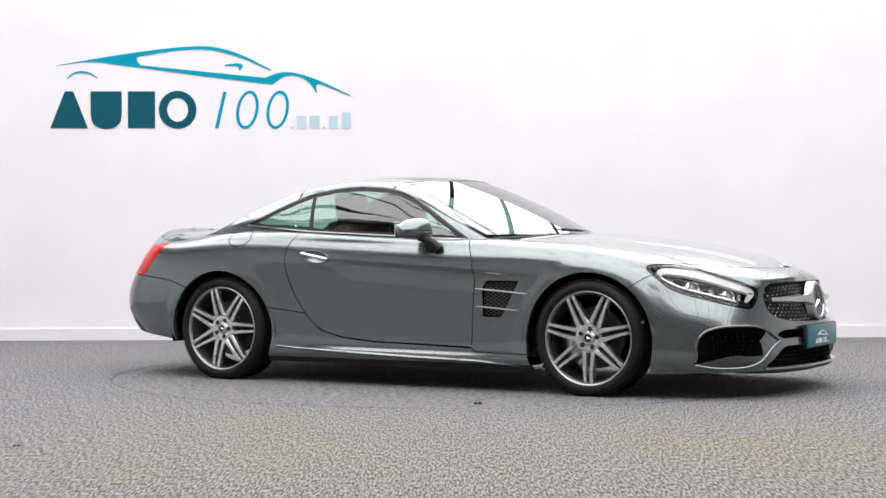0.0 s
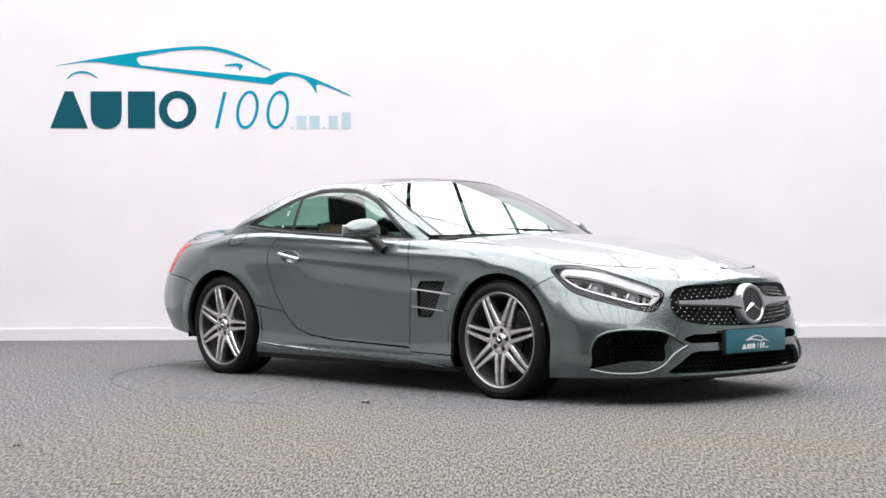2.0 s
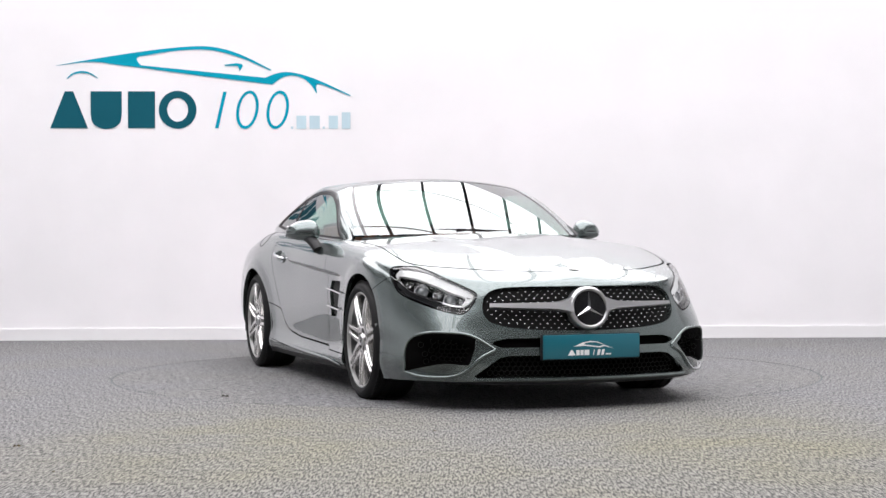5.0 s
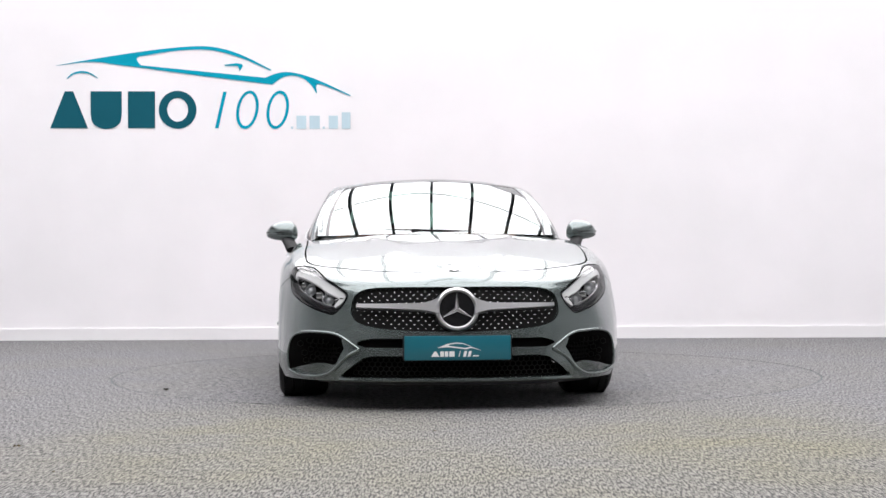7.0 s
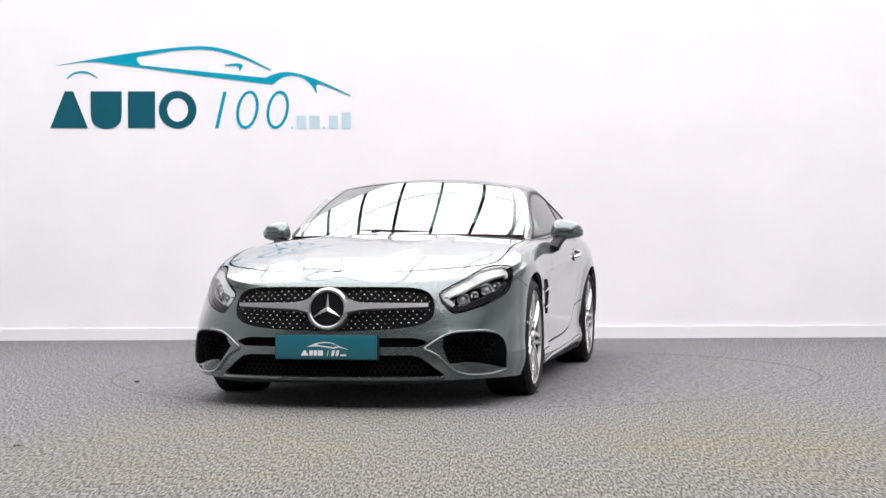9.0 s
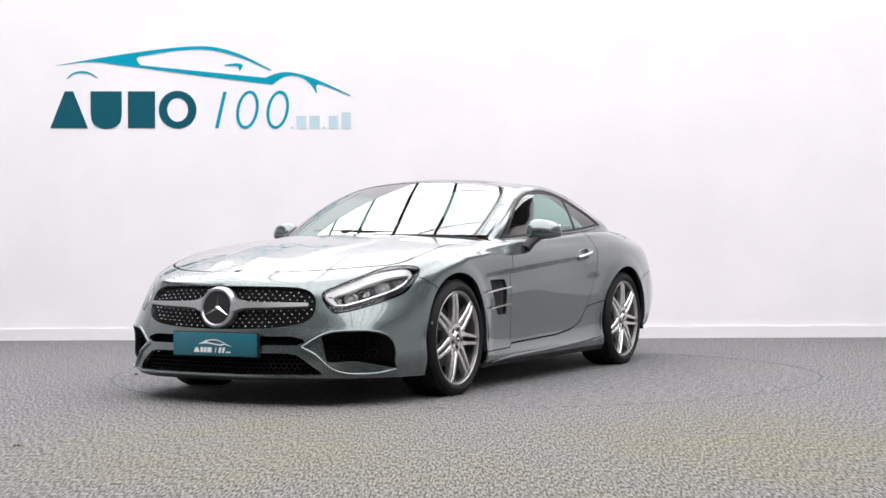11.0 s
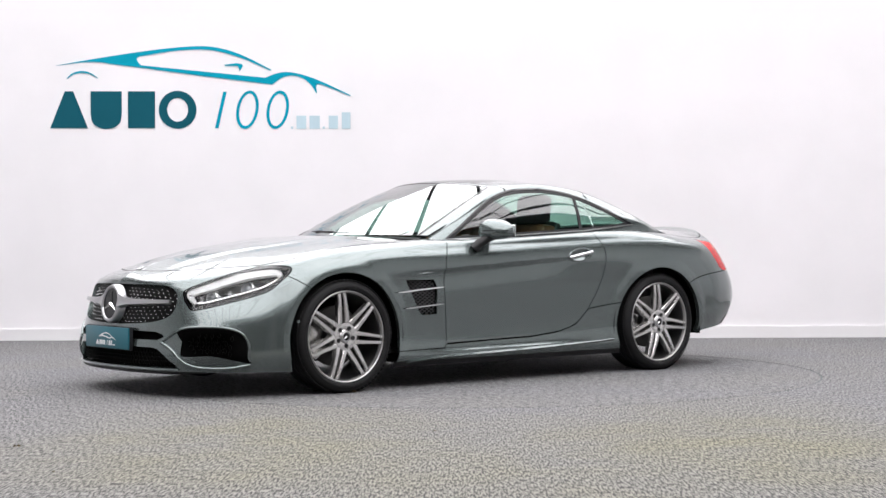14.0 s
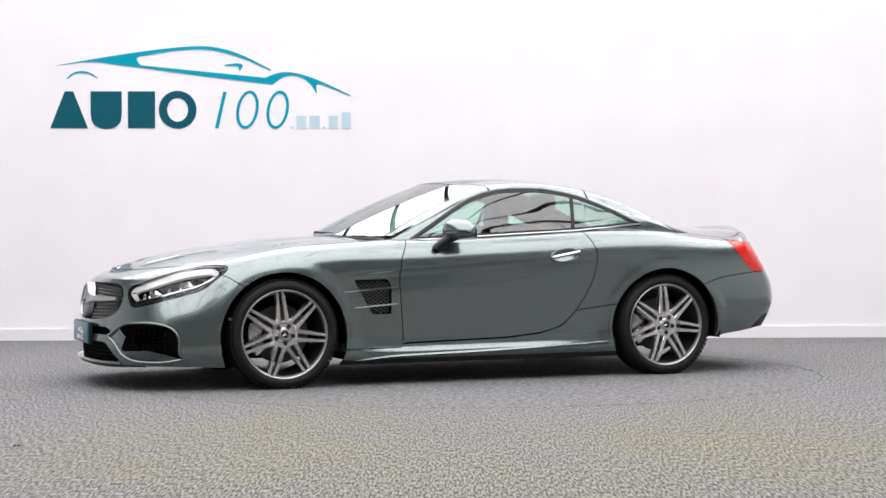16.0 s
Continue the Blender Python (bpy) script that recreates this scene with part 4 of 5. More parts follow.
# front end
def build_front():
    both = (1, -1)
    grille = panel("grille", body, tri_holes(front(GRILLE)), both, MESH_BLACK, car, "gloss black radiator grille with silver studs", 0.0, -0.03)
    # near-black sheets close the openings in place of their unlit depth
    panel("bumper_slot", body, tri_holes(front(SLOT)), both, VOID, car, "black slot under the grille", 0.0, -0.03)
    # intakes: a bowl, painted on its inner lower side, black further out
    P = np.array(body.P)
    deep = lambda p: -(0.03 + 0.09 * float(smoothstep(0.50, 0.74, p[1]))) * float(smoothstep(0.0, 0.08, -INTAKE(np.array([p[1]]), np.array([p[2]]))[0]))
    bowl = tri_holes(front(INTAKE))
    inner = [P[list(t)].mean(0) for t in bowl]
    light = [t for t, c in zip(bowl, inner) if INTAKE_DARK(c[1], c[2]) > 0]
    dark = [t for t, c in zip(bowl, inner) if INTAKE_DARK(c[1], c[2]) <= 0]
    for s in both:
        panel("intake_scoop", body, light, (s,), PAINT, car, "painted scoop in the air intake", 0.0, deep)
        panel("intake_back", body, dark, (s,), VOID, car, "black air intake", 0.0, deep)
    panel("mouth_back", body, tri_holes(front(MOUTH)), both, VOID, car, "black lower intake", 0.0, -0.05)
    # silver studs
    bm = bmesh.new()
    bmesh.ops.create_uvsphere(bm, u_segments=8, v_segments=5, radius=1.0)
    bmesh.ops.scale(bm, vec=(0.005, 0.0054, 0.0037), verts=bm.verts)
    st = bpy.data.meshes.new("stud")
    bm.to_mesh(st)
    bm.free()
    st.shade_smooth()
    st.materials.append(CHROME)
    fg = polygon(rounded([(-0.3, 0.636), (0.0, 0.637), (0.3, 0.636), (0.45, 0.628), (0.515, 0.598), (0.54, 0.54), (0.53, 0.475), (0.46, 0.437), (0.3, 0.417), (0.0, 0.408), (-0.3, 0.417)], 4))
    for k, z in enumerate((0.626, 0.606, 0.586, 0.566, 0.505, 0.485, 0.465, 0.445, 0.425)):
        for i in range(-14, 15):
            y = (i + 0.5 * (k % 2)) * 0.040
            zz = z - 0.02 * (abs(y) / 0.5) ** 2 * (1 if z > 0.53 else -0.7)
            if fg(np.array([abs(y)]), np.array([zz]))[0] < -0.012 and math.hypot(y, zz - 0.524) > 0.122:
                p, n = on_front(y, zz, -0.027)
                o = new("stud", st)
                o.parent, o.location = grille, p
    # cross bar, from the badge to each end
    for s in both:
        pts, nrm, wd = [], [], []
        for k in range(13):
            y = 0.09 + (0.505 - 0.09) * k / 12
            p, n = on_front(y, 0.533 + 0.004 * k / 12, 0.010 + 0.014 * max(0, 1 - k / 3) ** 1.5)
            pts.append(p), nrm.append(n), wd.append(0.052 - 0.028 * (k / 12) ** 0.8 + 0.05 * max(0, 1 - k / 3.0) ** 2)
        part("grille_bar", flip(strip_bm(pts, nrm, wd, 0.012), s), SATIN, grille, "satin silver grille bar", 50)
        # mesh slats behind the studs
    for z in (0.616, 0.596, 0.576, 0.495, 0.475, 0.455, 0.435):
        pts = [on_front(y, z - 0.02 * (abs(y) / 0.5) ** 2 * (1 if z > 0.53 else -0.7), -0.034)[0] for y in np.linspace(-0.47, 0.47, 15)]
        part("grille_slat", tube_bm(pts, 0.003, 6), MESH_BLACK, grille)
    c, n = Vector((2.318, 0, 0.524)), Vector((1, 0, 0.14)).normalized()
    badge = part("badge", lathe_bm([(0, 0.0), (0.091, 0.0), (0.091, -0.03), (0, -0.03)], 64), GLOSS, car, "round black badge in the grille", 40)
    badge.matrix_basis = Matrix.Translation(c) @ n.to_track_quat("Y", "Z").to_matrix().to_4x4()
    part("badge_ring", lathe_bm([(0.089, -0.002), (0.0905, 0.004), (0.096, 0.009), (0.105, 0.007), (0.1125, -0.006), (0.116, -0.04), (0.089, -0.04)], 72), SATIN, badge, "satin silver badge ring", 60)
    bm = bmesh.new()
    hub = bm.verts.new((0, 0.014, 0))
    ring = []
    for k in range(6):
        a = radians(60 * k)
        r = 0.088 if k % 2 == 0 else 0.0125
        ring.append(bm.verts.new((r * math.sin(a), 0.002, r * math.cos(a))))
    for k in range(6):
        bm.faces.new((hub, ring[k], ring[(k + 1) % 6]))
    bmesh.ops.recalc_face_normals(bm, faces=bm.faces)
    part("badge_emblem", bm, CHROME, badge, "plain silver three-armed emblem")
    p, n = Vector((2.125, 0, 0.727)), Vector((0.35, 0, 1)).normalized()
    small = part("bonnet_emblem", lathe_bm([(0, 0.004), (0.02, 0.004), (0.024, 0.002), (0.0275, 0.003), (0.0285, -0.004)], 32), CHROME, car, "small round silver bonnet emblem", 50)
    small.matrix_basis = Matrix.Translation(p) @ n.to_track_quat("Y", "X").to_matrix().to_4x4()

    for s in both:
        # lip round the intake, honeycomb in it
        for name, pts2, rad, mat, lab in (("intake_trim", [(0.870, 0.21), (0.873, 0.29), (0.85, 0.367), (0.795, 0.398), (0.70, 0.402), (0.605, 0.388), (0.50, 0.318)], 0.0075, PAINT, "painted intake edge"),
                                          ("intake_blade", [(0.862, 0.190), (0.80, 0.172), (0.70, 0.176), (0.635, 0.207), (0.57, 0.275), (0.50, 0.315)], 0.010, PAINT, "painted intake lower edge")):
            pts = [on_front(p.x, p.y, 0.0015)[0] for p in smooth_path([(a, b, 0) for a, b in pts2], 4)]
            part(name, flip(tube_bm(pts, rad, 8), s), mat, car, lab, 60)
        bm = bmesh.new()
        hexf = polygon([(0.85, 0.215), (0.855, 0.36), (0.78, 0.385), (0.60, 0.375), (0.62, 0.30), (0.64, 0.25)])
        for r in range(9):
            for q in range(12):
                y, z = 0.56 + 0.030 * (q + 0.5 * (r % 2)), 0.195 + 0.024 * r
                if hexf(np.array([y]), np.array([z]))[0] < -0.017:
                    p, n = on_front(y, z, deep((0, y, z)) + 0.012)
                    ring = [(p.x + 0.0, p.y + 0.0165 * math.sin(radians(60 * k)), p.z + 0.0155 * math.cos(radians(60 * k))) for k in range(6)]
                    tube_bm(ring, 0.0022, 4, True, bm=bm)
        part("intake_mesh", flip(bm, s), MESH_BLACK, car, "black honeycomb intake mesh")
        # parking sensor
        p, n = on_side(1.63, 0.425, 0.001) if s > 0 else mirrored(on_side(1.63, 0.425, 0.001))
        o = part("parking_sensor", lathe_bm([(0, 0.002), (0.009, 0.002), (0.010, -0.002)], 16), PAINT, car, "round painted parking sensor", 40)
        o.matrix_basis = Matrix.Translation(p) @ n.to_track_quat("Y", "Z").to_matrix().to_4x4()
    # lower mouth mesh, splitter
    bm = bmesh.new()
    for r in range(4):
        for q in range(-19, 20):
            y, z = 0.0295 * (q + 0.5 * (r % 2)), 0.192 + 0.025 * r
            if abs(y) < 0.57 - (z - 0.18) * 1.0:
                p, n = on_front(y, z, -0.035)
                ring = [(p.x, p.y + 0.0145 * math.sin(radians(60 * k)), p.z + 0.014 * math.cos(radians(60 * k))) for k in range(6)]
                tube_bm(ring, 0.0024, 4, True, bm=bm)
    part("lower_mesh", bm, MESH_BLACK, car, "black honeycomb lower grille")
    ys = np.linspace(-0.60, 0.60, 25)
    pts, nrm = zip(*[on_front(y, 0.165, 0.004) for y in ys])
    part("splitter", strip_bm(list(pts), [Vector((n.x, n.y, 0.15)).normalized() for n in nrm], [0.012] * 25, 0.005), PAINT, car, "painted front splitter lip", 50)
    ys = np.linspace(-0.72, 0.72, 25)
    pts = [on_front(y, 0.150, -0.02)[0] for y in ys]
    part("undertray", tube_bm(pts, 0.016, 8), BLACK, car, "black plastic edge under the bumper", 60)

    # dealer plate with plain white shapes
    plate = part("number_plate", box_bm(2.338, 2.347, -0.272, 0.272, 0.265, 0.389, 0.004), TEAL, car, "teal acrylic plate with plain white shapes", 40)
    part("plate_holder", box_bm(2.318, 2.3385, -0.278, 0.278, 0.261, 0.394, 0.004), BLACK, plate, "black plate holder", 40)
    x = 2.3475
    sh = bmesh.new()
    flat_shape(sh, [(-0.115, 0.0), (-0.06, 0.02), (-0.01, 0.027), (0.03, 0.024), (0.07, 0.010), (0.075, 0.006), (0.03, 0.019), (-0.01, 0.021), (-0.045, 0.017), (-0.05, 0.010), (0.045, -0.001), (0.075, 0.006), (0.10, -0.002), (0.135, -0.014), (0.10, -0.006), (0.075, -0.001), (0.05, -0.008), (-0.05, 0.003)], 0.0)
    flat_shape(sh, [(-0.15, -0.045), (-0.132, -0.018), (-0.122, -0.018), (-0.104, -0.045)], 0.0)
    for a, b in ((-0.099, -0.078), (-0.073, -0.054), (-0.048, -0.018)):
        flat_shape(sh, [(a, -0.045), (a, -0.018), (b, -0.018), (b, -0.045)], 0.0)
    for a in (0.005, 0.030, 0.056):
        flat_shape(sh, [(a, -0.046), (a + 0.008, -0.017), (a + (0.012 if a < 0.01 else 0.024), -0.017), (a + (0.004 if a < 0.01 else 0.016), -0.046)], 0.0)
    flat_shape(sh, [(0.086, -0.045), (0.086, -0.038), (0.12, -0.038), (0.12, -0.045)], 0.0)
    for v in sh.verts:
        v.co = Vector((x + v.co.y, v.co.x * 0.9, 0.328 + v.co.z))
    bmesh.ops.recalc_face_normals(sh, faces=sh.faces)
    part("plate_print", sh, WHITE_INK, plate, "plain white printed shapes")


def flat_shape(bm, outline, y, thick=0.0012):
    """A flat cut-out in x and z, standing proud towards -y."""
    a = [bm.verts.new((p[0], y - thick, p[1])) for p in outline]
    b = [bm.verts.new((p[0], y + thick, p[1])) for p in outline]
    n = len(a)
    fs = [bm.faces.new(a), bm.faces.new(b[::-1])]
    for i in range(n):
        fs.append(bm.faces.new((a[i], a[(i + 1) % n], b[(i + 1) % n], b[i])))
    bmesh.ops.recalc_face_normals(bm, faces=fs)
    bmesh.ops.triangulate(bm, faces=fs[:2])


build_front()


# head lamps
def build_lamps():
    for s in (1, -1):
        lamp = panel("headlight", body, skin["lamp"] + skin["lamp_edge"], (s,), BEZEL, car, "clear headlight with black housing and two projectors", 0.0, -0.085)
        panel("headlight_lens", body, skin["lamp"] + skin["lamp_edge"], (s,), LENS, lamp, "clear lamp lens", 0.0)
        panel("headlight_rim", body, skin["lamp_edge"], (s,), GLOSS, lamp, "black lamp rim", 0.08, -0.002)
        # light guide along the upper edge, broadened to stand for the sky's reflection there
        path = smooth_path([(-0.545, 0.535, 0), (-0.585, 0.575, 0), (-0.568, 0.600, 0), (-0.459, 0.640, 0), (-0.30, 0.692, 0), (-0.19, 0.706, 0), (-0.145, 0.700, 0), (-0.150, 0.675, 0)], 5)
        pn = [on_lamp(p.x, p.y, -0.016) for p in path]
        wd = [0.014 + 0.044 * math.sin(math.pi * min(1, k / (len(pn) - 1) * 1.05)) ** 0.7 for k in range(len(pn))]
        part("light_guide", flip(strip_bm([p for p, n in pn], [n for p, n in pn], wd, 0.006), s), GUIDE, lamp, "silver-white running light strip", 50)
        for a, z, r in ((-0.285, 0.628, 0.040), (-0.465, 0.578, 0.036)):
            p, n = on_lamp(a, z, -0.045)
            if s < 0:
                p, n = mirrored((p, n))
            n = (n + Vector((0.9, 0, 0))).normalized()
            m = Matrix.Translation(p) @ n.to_track_quat("Y", "Z").to_matrix().to_4x4()
            o = part("projector_bezel", lathe_bm([(r * 0.72, -0.02), (r * 0.78, 0.004), (r * 0.92, 0.012), (r * 1.08, 0.006), (r * 1.16, -0.03)], 32), CHROME, lamp, "chrome projector bezel", 50)
            o.matrix_basis = m
            o = part("projector", lathe_bm([(0, 0.012), (r * 0.3, 0.010), (r * 0.55, 0.003), (r * 0.74, -0.012)], 32), GLASSY, lamp, "glass projector lens", 60)
            o.matrix_basis = m
        for a, z in ((-0.375, 0.603), (-0.535, 0.565), (-0.20, 0.655)):
            p, n = on_lamp(a, z, -0.05)
            o = part("reflector_facet", flip(box_bm(p.x - 0.012, p.x + 0.008, p.y - 0.022, p.y + 0.022, p.z - 0.02, p.z + 0.02, 0.006), s), CHROME, lamp, "chrome reflector facet", 30)
        path = smooth_path([(-0.57, 0.525, 0), (-0.50, 0.525, 0), (-0.378, 0.556, 0), (-0.22, 0.607, 0), (-0.15, 0.66, 0)], 5)
        pn = [on_lamp(p.x, p.y, -0.03) for p in path]
        part("lamp_bezel", flip(strip_bm([p for p, n in pn], [n for p, n in pn], [0.03] * len(pn), 0.008), s), BEZEL, lamp, "dark grey lamp bezel", 50)
        pn = [on_lamp(p.x, p.y + 0.018, -0.024) for p in path]
        part("lamp_trim", flip(strip_bm([p for p, n in pn], [n for p, n in pn], [0.006] * len(pn), 0.003), s), CHROME, lamp, "thin chrome line along the lower lamp", 50)


GLASSY = material("projector_glass", (0.25, 0.26, 0.27), 0.03, 0.3, 1.0)
BEZEL = material("lamp_bezel_grey", (0.010, 0.010, 0.011), 0.35, spec=0.12)
# running light white that also carries the painted reflection above it
GUIDE = material("light_guide_white", (0.60, 0.60, 0.60), 0.15, 0.0, 0.5)
build_lamps()


# sides
def build_sides():
    for s in (1, -1):
        m = lambda pn: pn if s > 0 else mirrored(pn)
        # handle in its shallow bowl
        p, n = m(on_side(-0.562, 0.786, 0.002))
        bowl = lathe_bm([(0, -0.016), (0.3, -0.015), (0.6, -0.010), (0.85, -0.003), (0.97, 0.001), (1.0, 0.0008), (1.03, -0.003)], 40)
        for v in bowl.verts:
            v.co = Vector((v.co.x * 0.105, v.co.y, v.co.z * 0.041))
        handle = part("handle_bowl", bowl, PAINT, car, "painted handle recess", 60)
        yaw = n.to_track_quat("Y", "Z").to_matrix().to_4x4()
        handle.matrix_basis = Matrix.Translation(p) @ yaw @ pose(0, 0, 0, 0, 8 if s > 0 else -8, 0)
        bar = smooth_path([(-0.100, 0.0, 0.004), (-0.088, 0.018, 0.004), (-0.05, 0.028, 0.002), (0.0, 0.032, 0.0), (0.05, 0.030, -0.002), (0.085, 0.020, -0.004), (0.098, 0.0, -0.004)], 4)
        if s < 0:
            bar = [Vector((-q.x, q.y, q.z)) for q in bar]
        part("door_handle", tube_bm(bar, [0.007] + [0.0105] * (len(bar) - 2) + [0.007], 10, flat=1.0), CHROME, handle, "chrome pull handle", 60)
        # side vent: dark back, lattice, two silver fins
        vent = panel("side_vent", body, tri_holes(side(VENT)), (s,), VOID, car, "black side vent with two silver fins", 0.0, -0.03)
        bm = bmesh.new()
        inside = VENT
        for k in range(22):
            for d in (1, -1):
                run = []
                for q in range(40):
                    x = 0.60 + 0.30 * q / 39
                    z = 0.40 + 0.022 * k + d * (x - 0.73) * 0.62 - (0.1 if d > 0 else 0.1)
                    if inside(np.array([x]), np.array([z]))[0] < -0.004:
                        run.append(on_side(x, z, -0.018)[0])
                if len(run) > 2:
                    tube_bm([run[0], run[len(run) // 2], run[-1]], 0.0036, 4, bm=bm)
        part("vent_lattice", flip(bm, s), DARK_TRIM, vent, "black diamond lattice")
        for a, b in (((0.925, 0.572), (0.572, 0.598)), ((0.865, 0.476), (0.572, 0.498))):
            pn = [on_side(a[0] + (b[0] - a[0]) * k / 8, a[1] + (b[1] - a[1]) * k / 8, 0.012) for k in range(9)]
            wd = [0.004] + [0.011] * 7 + [0.004]
            part("vent_fin", flip(strip_bm([q for q, _ in pn], [w for _, w in pn], wd, 0.005), s), CHROME, vent, "silver vent fin", 50)
        # sill blade
        pn = [on_side(x, np.interp(x, (-0.86, -0.7, 0.0, 0.6, 0.88), (0.225, 0.213, 0.192, 0.178, 0.155)), 0.006) for x in np.linspace(-0.86, 0.86, 24)]
        wd = [0.004 + 0.012 * math.sin(math.pi * k / 23) ** 0.6 for k in range(24)]
        part("sill_blade", flip(strip_bm([q for q, _ in pn], [(w + Vector((0, 0, 0.8))).normalized() for _, w in pn], wd, 0.008), s), PAINT, car, "painted blade along the sill", 60)
        # mirror
        mir = empty("door_mirror", car)
        tagged(mir, "door mirror with a painted shell and black stalk")
        y0 = 0.968
        # rounded housing, highest towards the car, in an upper and a lower shell
        for name, top_half, mat in (("mirror_shell", True, PAINT), ("mirror_base", False, PAINT)):
            bm = bmesh.new()
            rings = []
            nz, na = 9, 32
            for i in range(nz + 1):
                up = math.pi / 2 * i / nz
                h, f = math.sin(up), max(0.02, math.cos(up)) ** 0.6
                ring = []
                for k in range(na):
                    c, sn = math.cos(2 * math.pi * k / na), math.sin(2 * math.pi * k / na)
                    ex = c * (0.088 if c > 0 else 0.058) * f
                    ey = math.copysign(abs(sn) ** 0.62, sn) * 0.102 * f
                    out = (ey + 0.104) / 0.208
                    z = 0.926 + h * (0.094 - 0.034 * out ** 2) if top_half else 0.923 - h * (0.048 - 0.022 * out)
                    ring.append(bm.verts.new((0.178 + ex - 0.30 * ey, y0 + ey, z)))
                rings.append(ring)
            for r, q in zip(rings, rings[1:]):
                for k in range(na):
                    bm.faces.new((r[k], r[(k + 1) % na], q[(k + 1) % na], q[k]))
            bm.faces.new(rings[0][::-1]), bm.faces.new(rings[-1])
            bmesh.ops.recalc_face_normals(bm, faces=bm.faces)
            part(name, flip(bm, s), mat, mir, "", 50)
        bm = bmesh.new()
        loop = []
        for k in range(32):
            c, sn = math.cos(2 * math.pi * k / 32), math.sin(2 * math.pi * k / 32)
            ey = math.copysign(abs(sn) ** 0.62, sn) * 0.098
            loop.append((0.178 + c * (0.084 if c > 0 else 0.054) - 0.30 * ey, y0 + ey))
        for z in (0.921, 0.930):
            for x, y in loop:
                bm.verts.new((x, y, z))
        bm.verts.ensure_lookup_table()
        for k in range(32):
            bm.faces.new([bm.verts[n] for n in (k, (k + 1) % 32, 32 + (k + 1) % 32, 32 + k)])
        bmesh.ops.recalc_face_normals(bm, faces=bm.faces)
        part("mirror_seam", flip(bm, s), GLOSS, mir, "dark seam round the mirror", 50)
        g = box_bm(0.117, 0.123, y0 - 0.078, y0 + 0.078, 0.900, 0.976, 0.002)
        bmesh.ops.rotate(g, cent=(0.115, y0, 0.94), matrix=Matrix.Rotation(radians(16), 3, "Z"), verts=g.verts)
        part("mirror_glass", flip(g, s), MIRROR, mir, "mirror glass")
        ind = [(0.178 + math.cos(a) * 0.088 - 0.03 * math.sin(a), y0 + math.sin(a) * 0.104, 0.940) for a in np.linspace(-0.5, 1.25, 12)]
        part("indicator", flip(tube_bm(ind, 0.004, 6), s), GLOSS, mir, "dark indicator strip", 60)
        st = smooth_path([(0.31, 0.895, 0.828), (0.28, 0.912, 0.862), (0.235, 0.932, 0.892), (0.20, 0.945, 0.905)], 4)
        part("mirror_stalk", flip(tube_bm(st, [0.046 - 0.0006 * k for k in range(len(st))], 12, flat=0.65), s), BLACK, mir, "black mirror stalk", 60)
        # belt trim under the glass
        pn = []
        for x in np.linspace(0.44, -1.17, 30):
            z = float(np.interp(x, (-1.16, -0.95, -0.67, -0.30, 0.0, 0.25, 0.44), (0.986, 0.964, 0.940, 0.922, 0.906, 0.893, 0.884)))
            pn.append(on_skin(1, x, z, lambda P: P[:, 1] > 0.6, 0.006, (CAB_P, CAB_N)))
        part("belt_trim", flip(strip_bm([q for q, _ in pn], [w for _, w in pn], [0.008] * 30, 0.004), s), SATIN, car, "satin silver belt trim", 50)
        if s < 0:
            ring = [m(on_side(-1.172 + 0.088 * math.cos(a), 0.905 + 0.052 * math.sin(a), 0.0))[0] for a in np.linspace(0, 2 * math.pi, 40, endpoint=False)]
            part("fuel_flap_seam", tube_bm(ring, 0.0022, 5, True), VOID, car, "dark round seam of the fuel flap")


def build_spoiler():
    """A slim lip along the rear edge of the boot."""
    pn = []
    for y in np.linspace(-0.60, 0.60, 33):
        a = abs(y) / 0.6
        pn.append((Vector((-2.185 + 0.135 * a ** 2.2, y, 0.964 - 0.046 * a ** 2.4)), Vector((0.30, 0, 1)).normalized()))
    wd = [0.012 + 0.075 * (1 - (abs(k - 16) / 16) ** 3) for k in range(33)]
    part("boot_spoiler", strip_bm([p for p, _ in pn], [n for _, n in pn], wd, 0.012), PAINT, car, "slim painted boot lip spoiler", 50)


build_spoiler()
MIRROR = material("mirror", (0.85, 0.87, 0.87), 0.02, 1.0)
build_sides()


# cowl and wipers
def build_cowl():
    pn = []
    for y in np.linspace(-0.70, 0.70, 31):
        x = 0.835 - 0.27 * (abs(y) / 0.72) ** 1.6
        pn.append((Vector((x, y, 0.908 - 0.02 * (abs(y) / 0.72) ** 2)), Vector((0.3, 0, 1)).normalized()))
    part("cowl", strip_bm([p for p, _ in pn], [n for _, n in pn], [0.045] * 31, 0.006), BLACK, car, "black plastic cowl below the windscreen", 60)
    for y0, y1, lift in ((0.22, -0.43, 0.006),):
        ys = np.linspace(y0, y1, 12)
        pts = []
        for k, y in enumerate(ys):
            x = 0.80 - 0.25 * (abs(y) / 0.72) ** 1.6
            pts.append(Vector((x - 0.03 * k / 11, y, 0.931 + lift + 0.016 * k / 11 - 0.015 * (abs(y) / 0.72) ** 2)))
        wiper = part("wiper", tube_bm(pts, [0.004] * 3 + [0.006] * 6 + [0.004] * 3, 6), BLACK, car, "black wiper arm and blade", 60)
        p = pts[6]
        part("wiper_spindle", box_bm(p.x - 0.012, p.x + 0.012, p.y - 0.03, p.y + 0.03, p.z - 0.018, p.z + 0.007, 0.004), BLACK, wiper)


build_cowl()


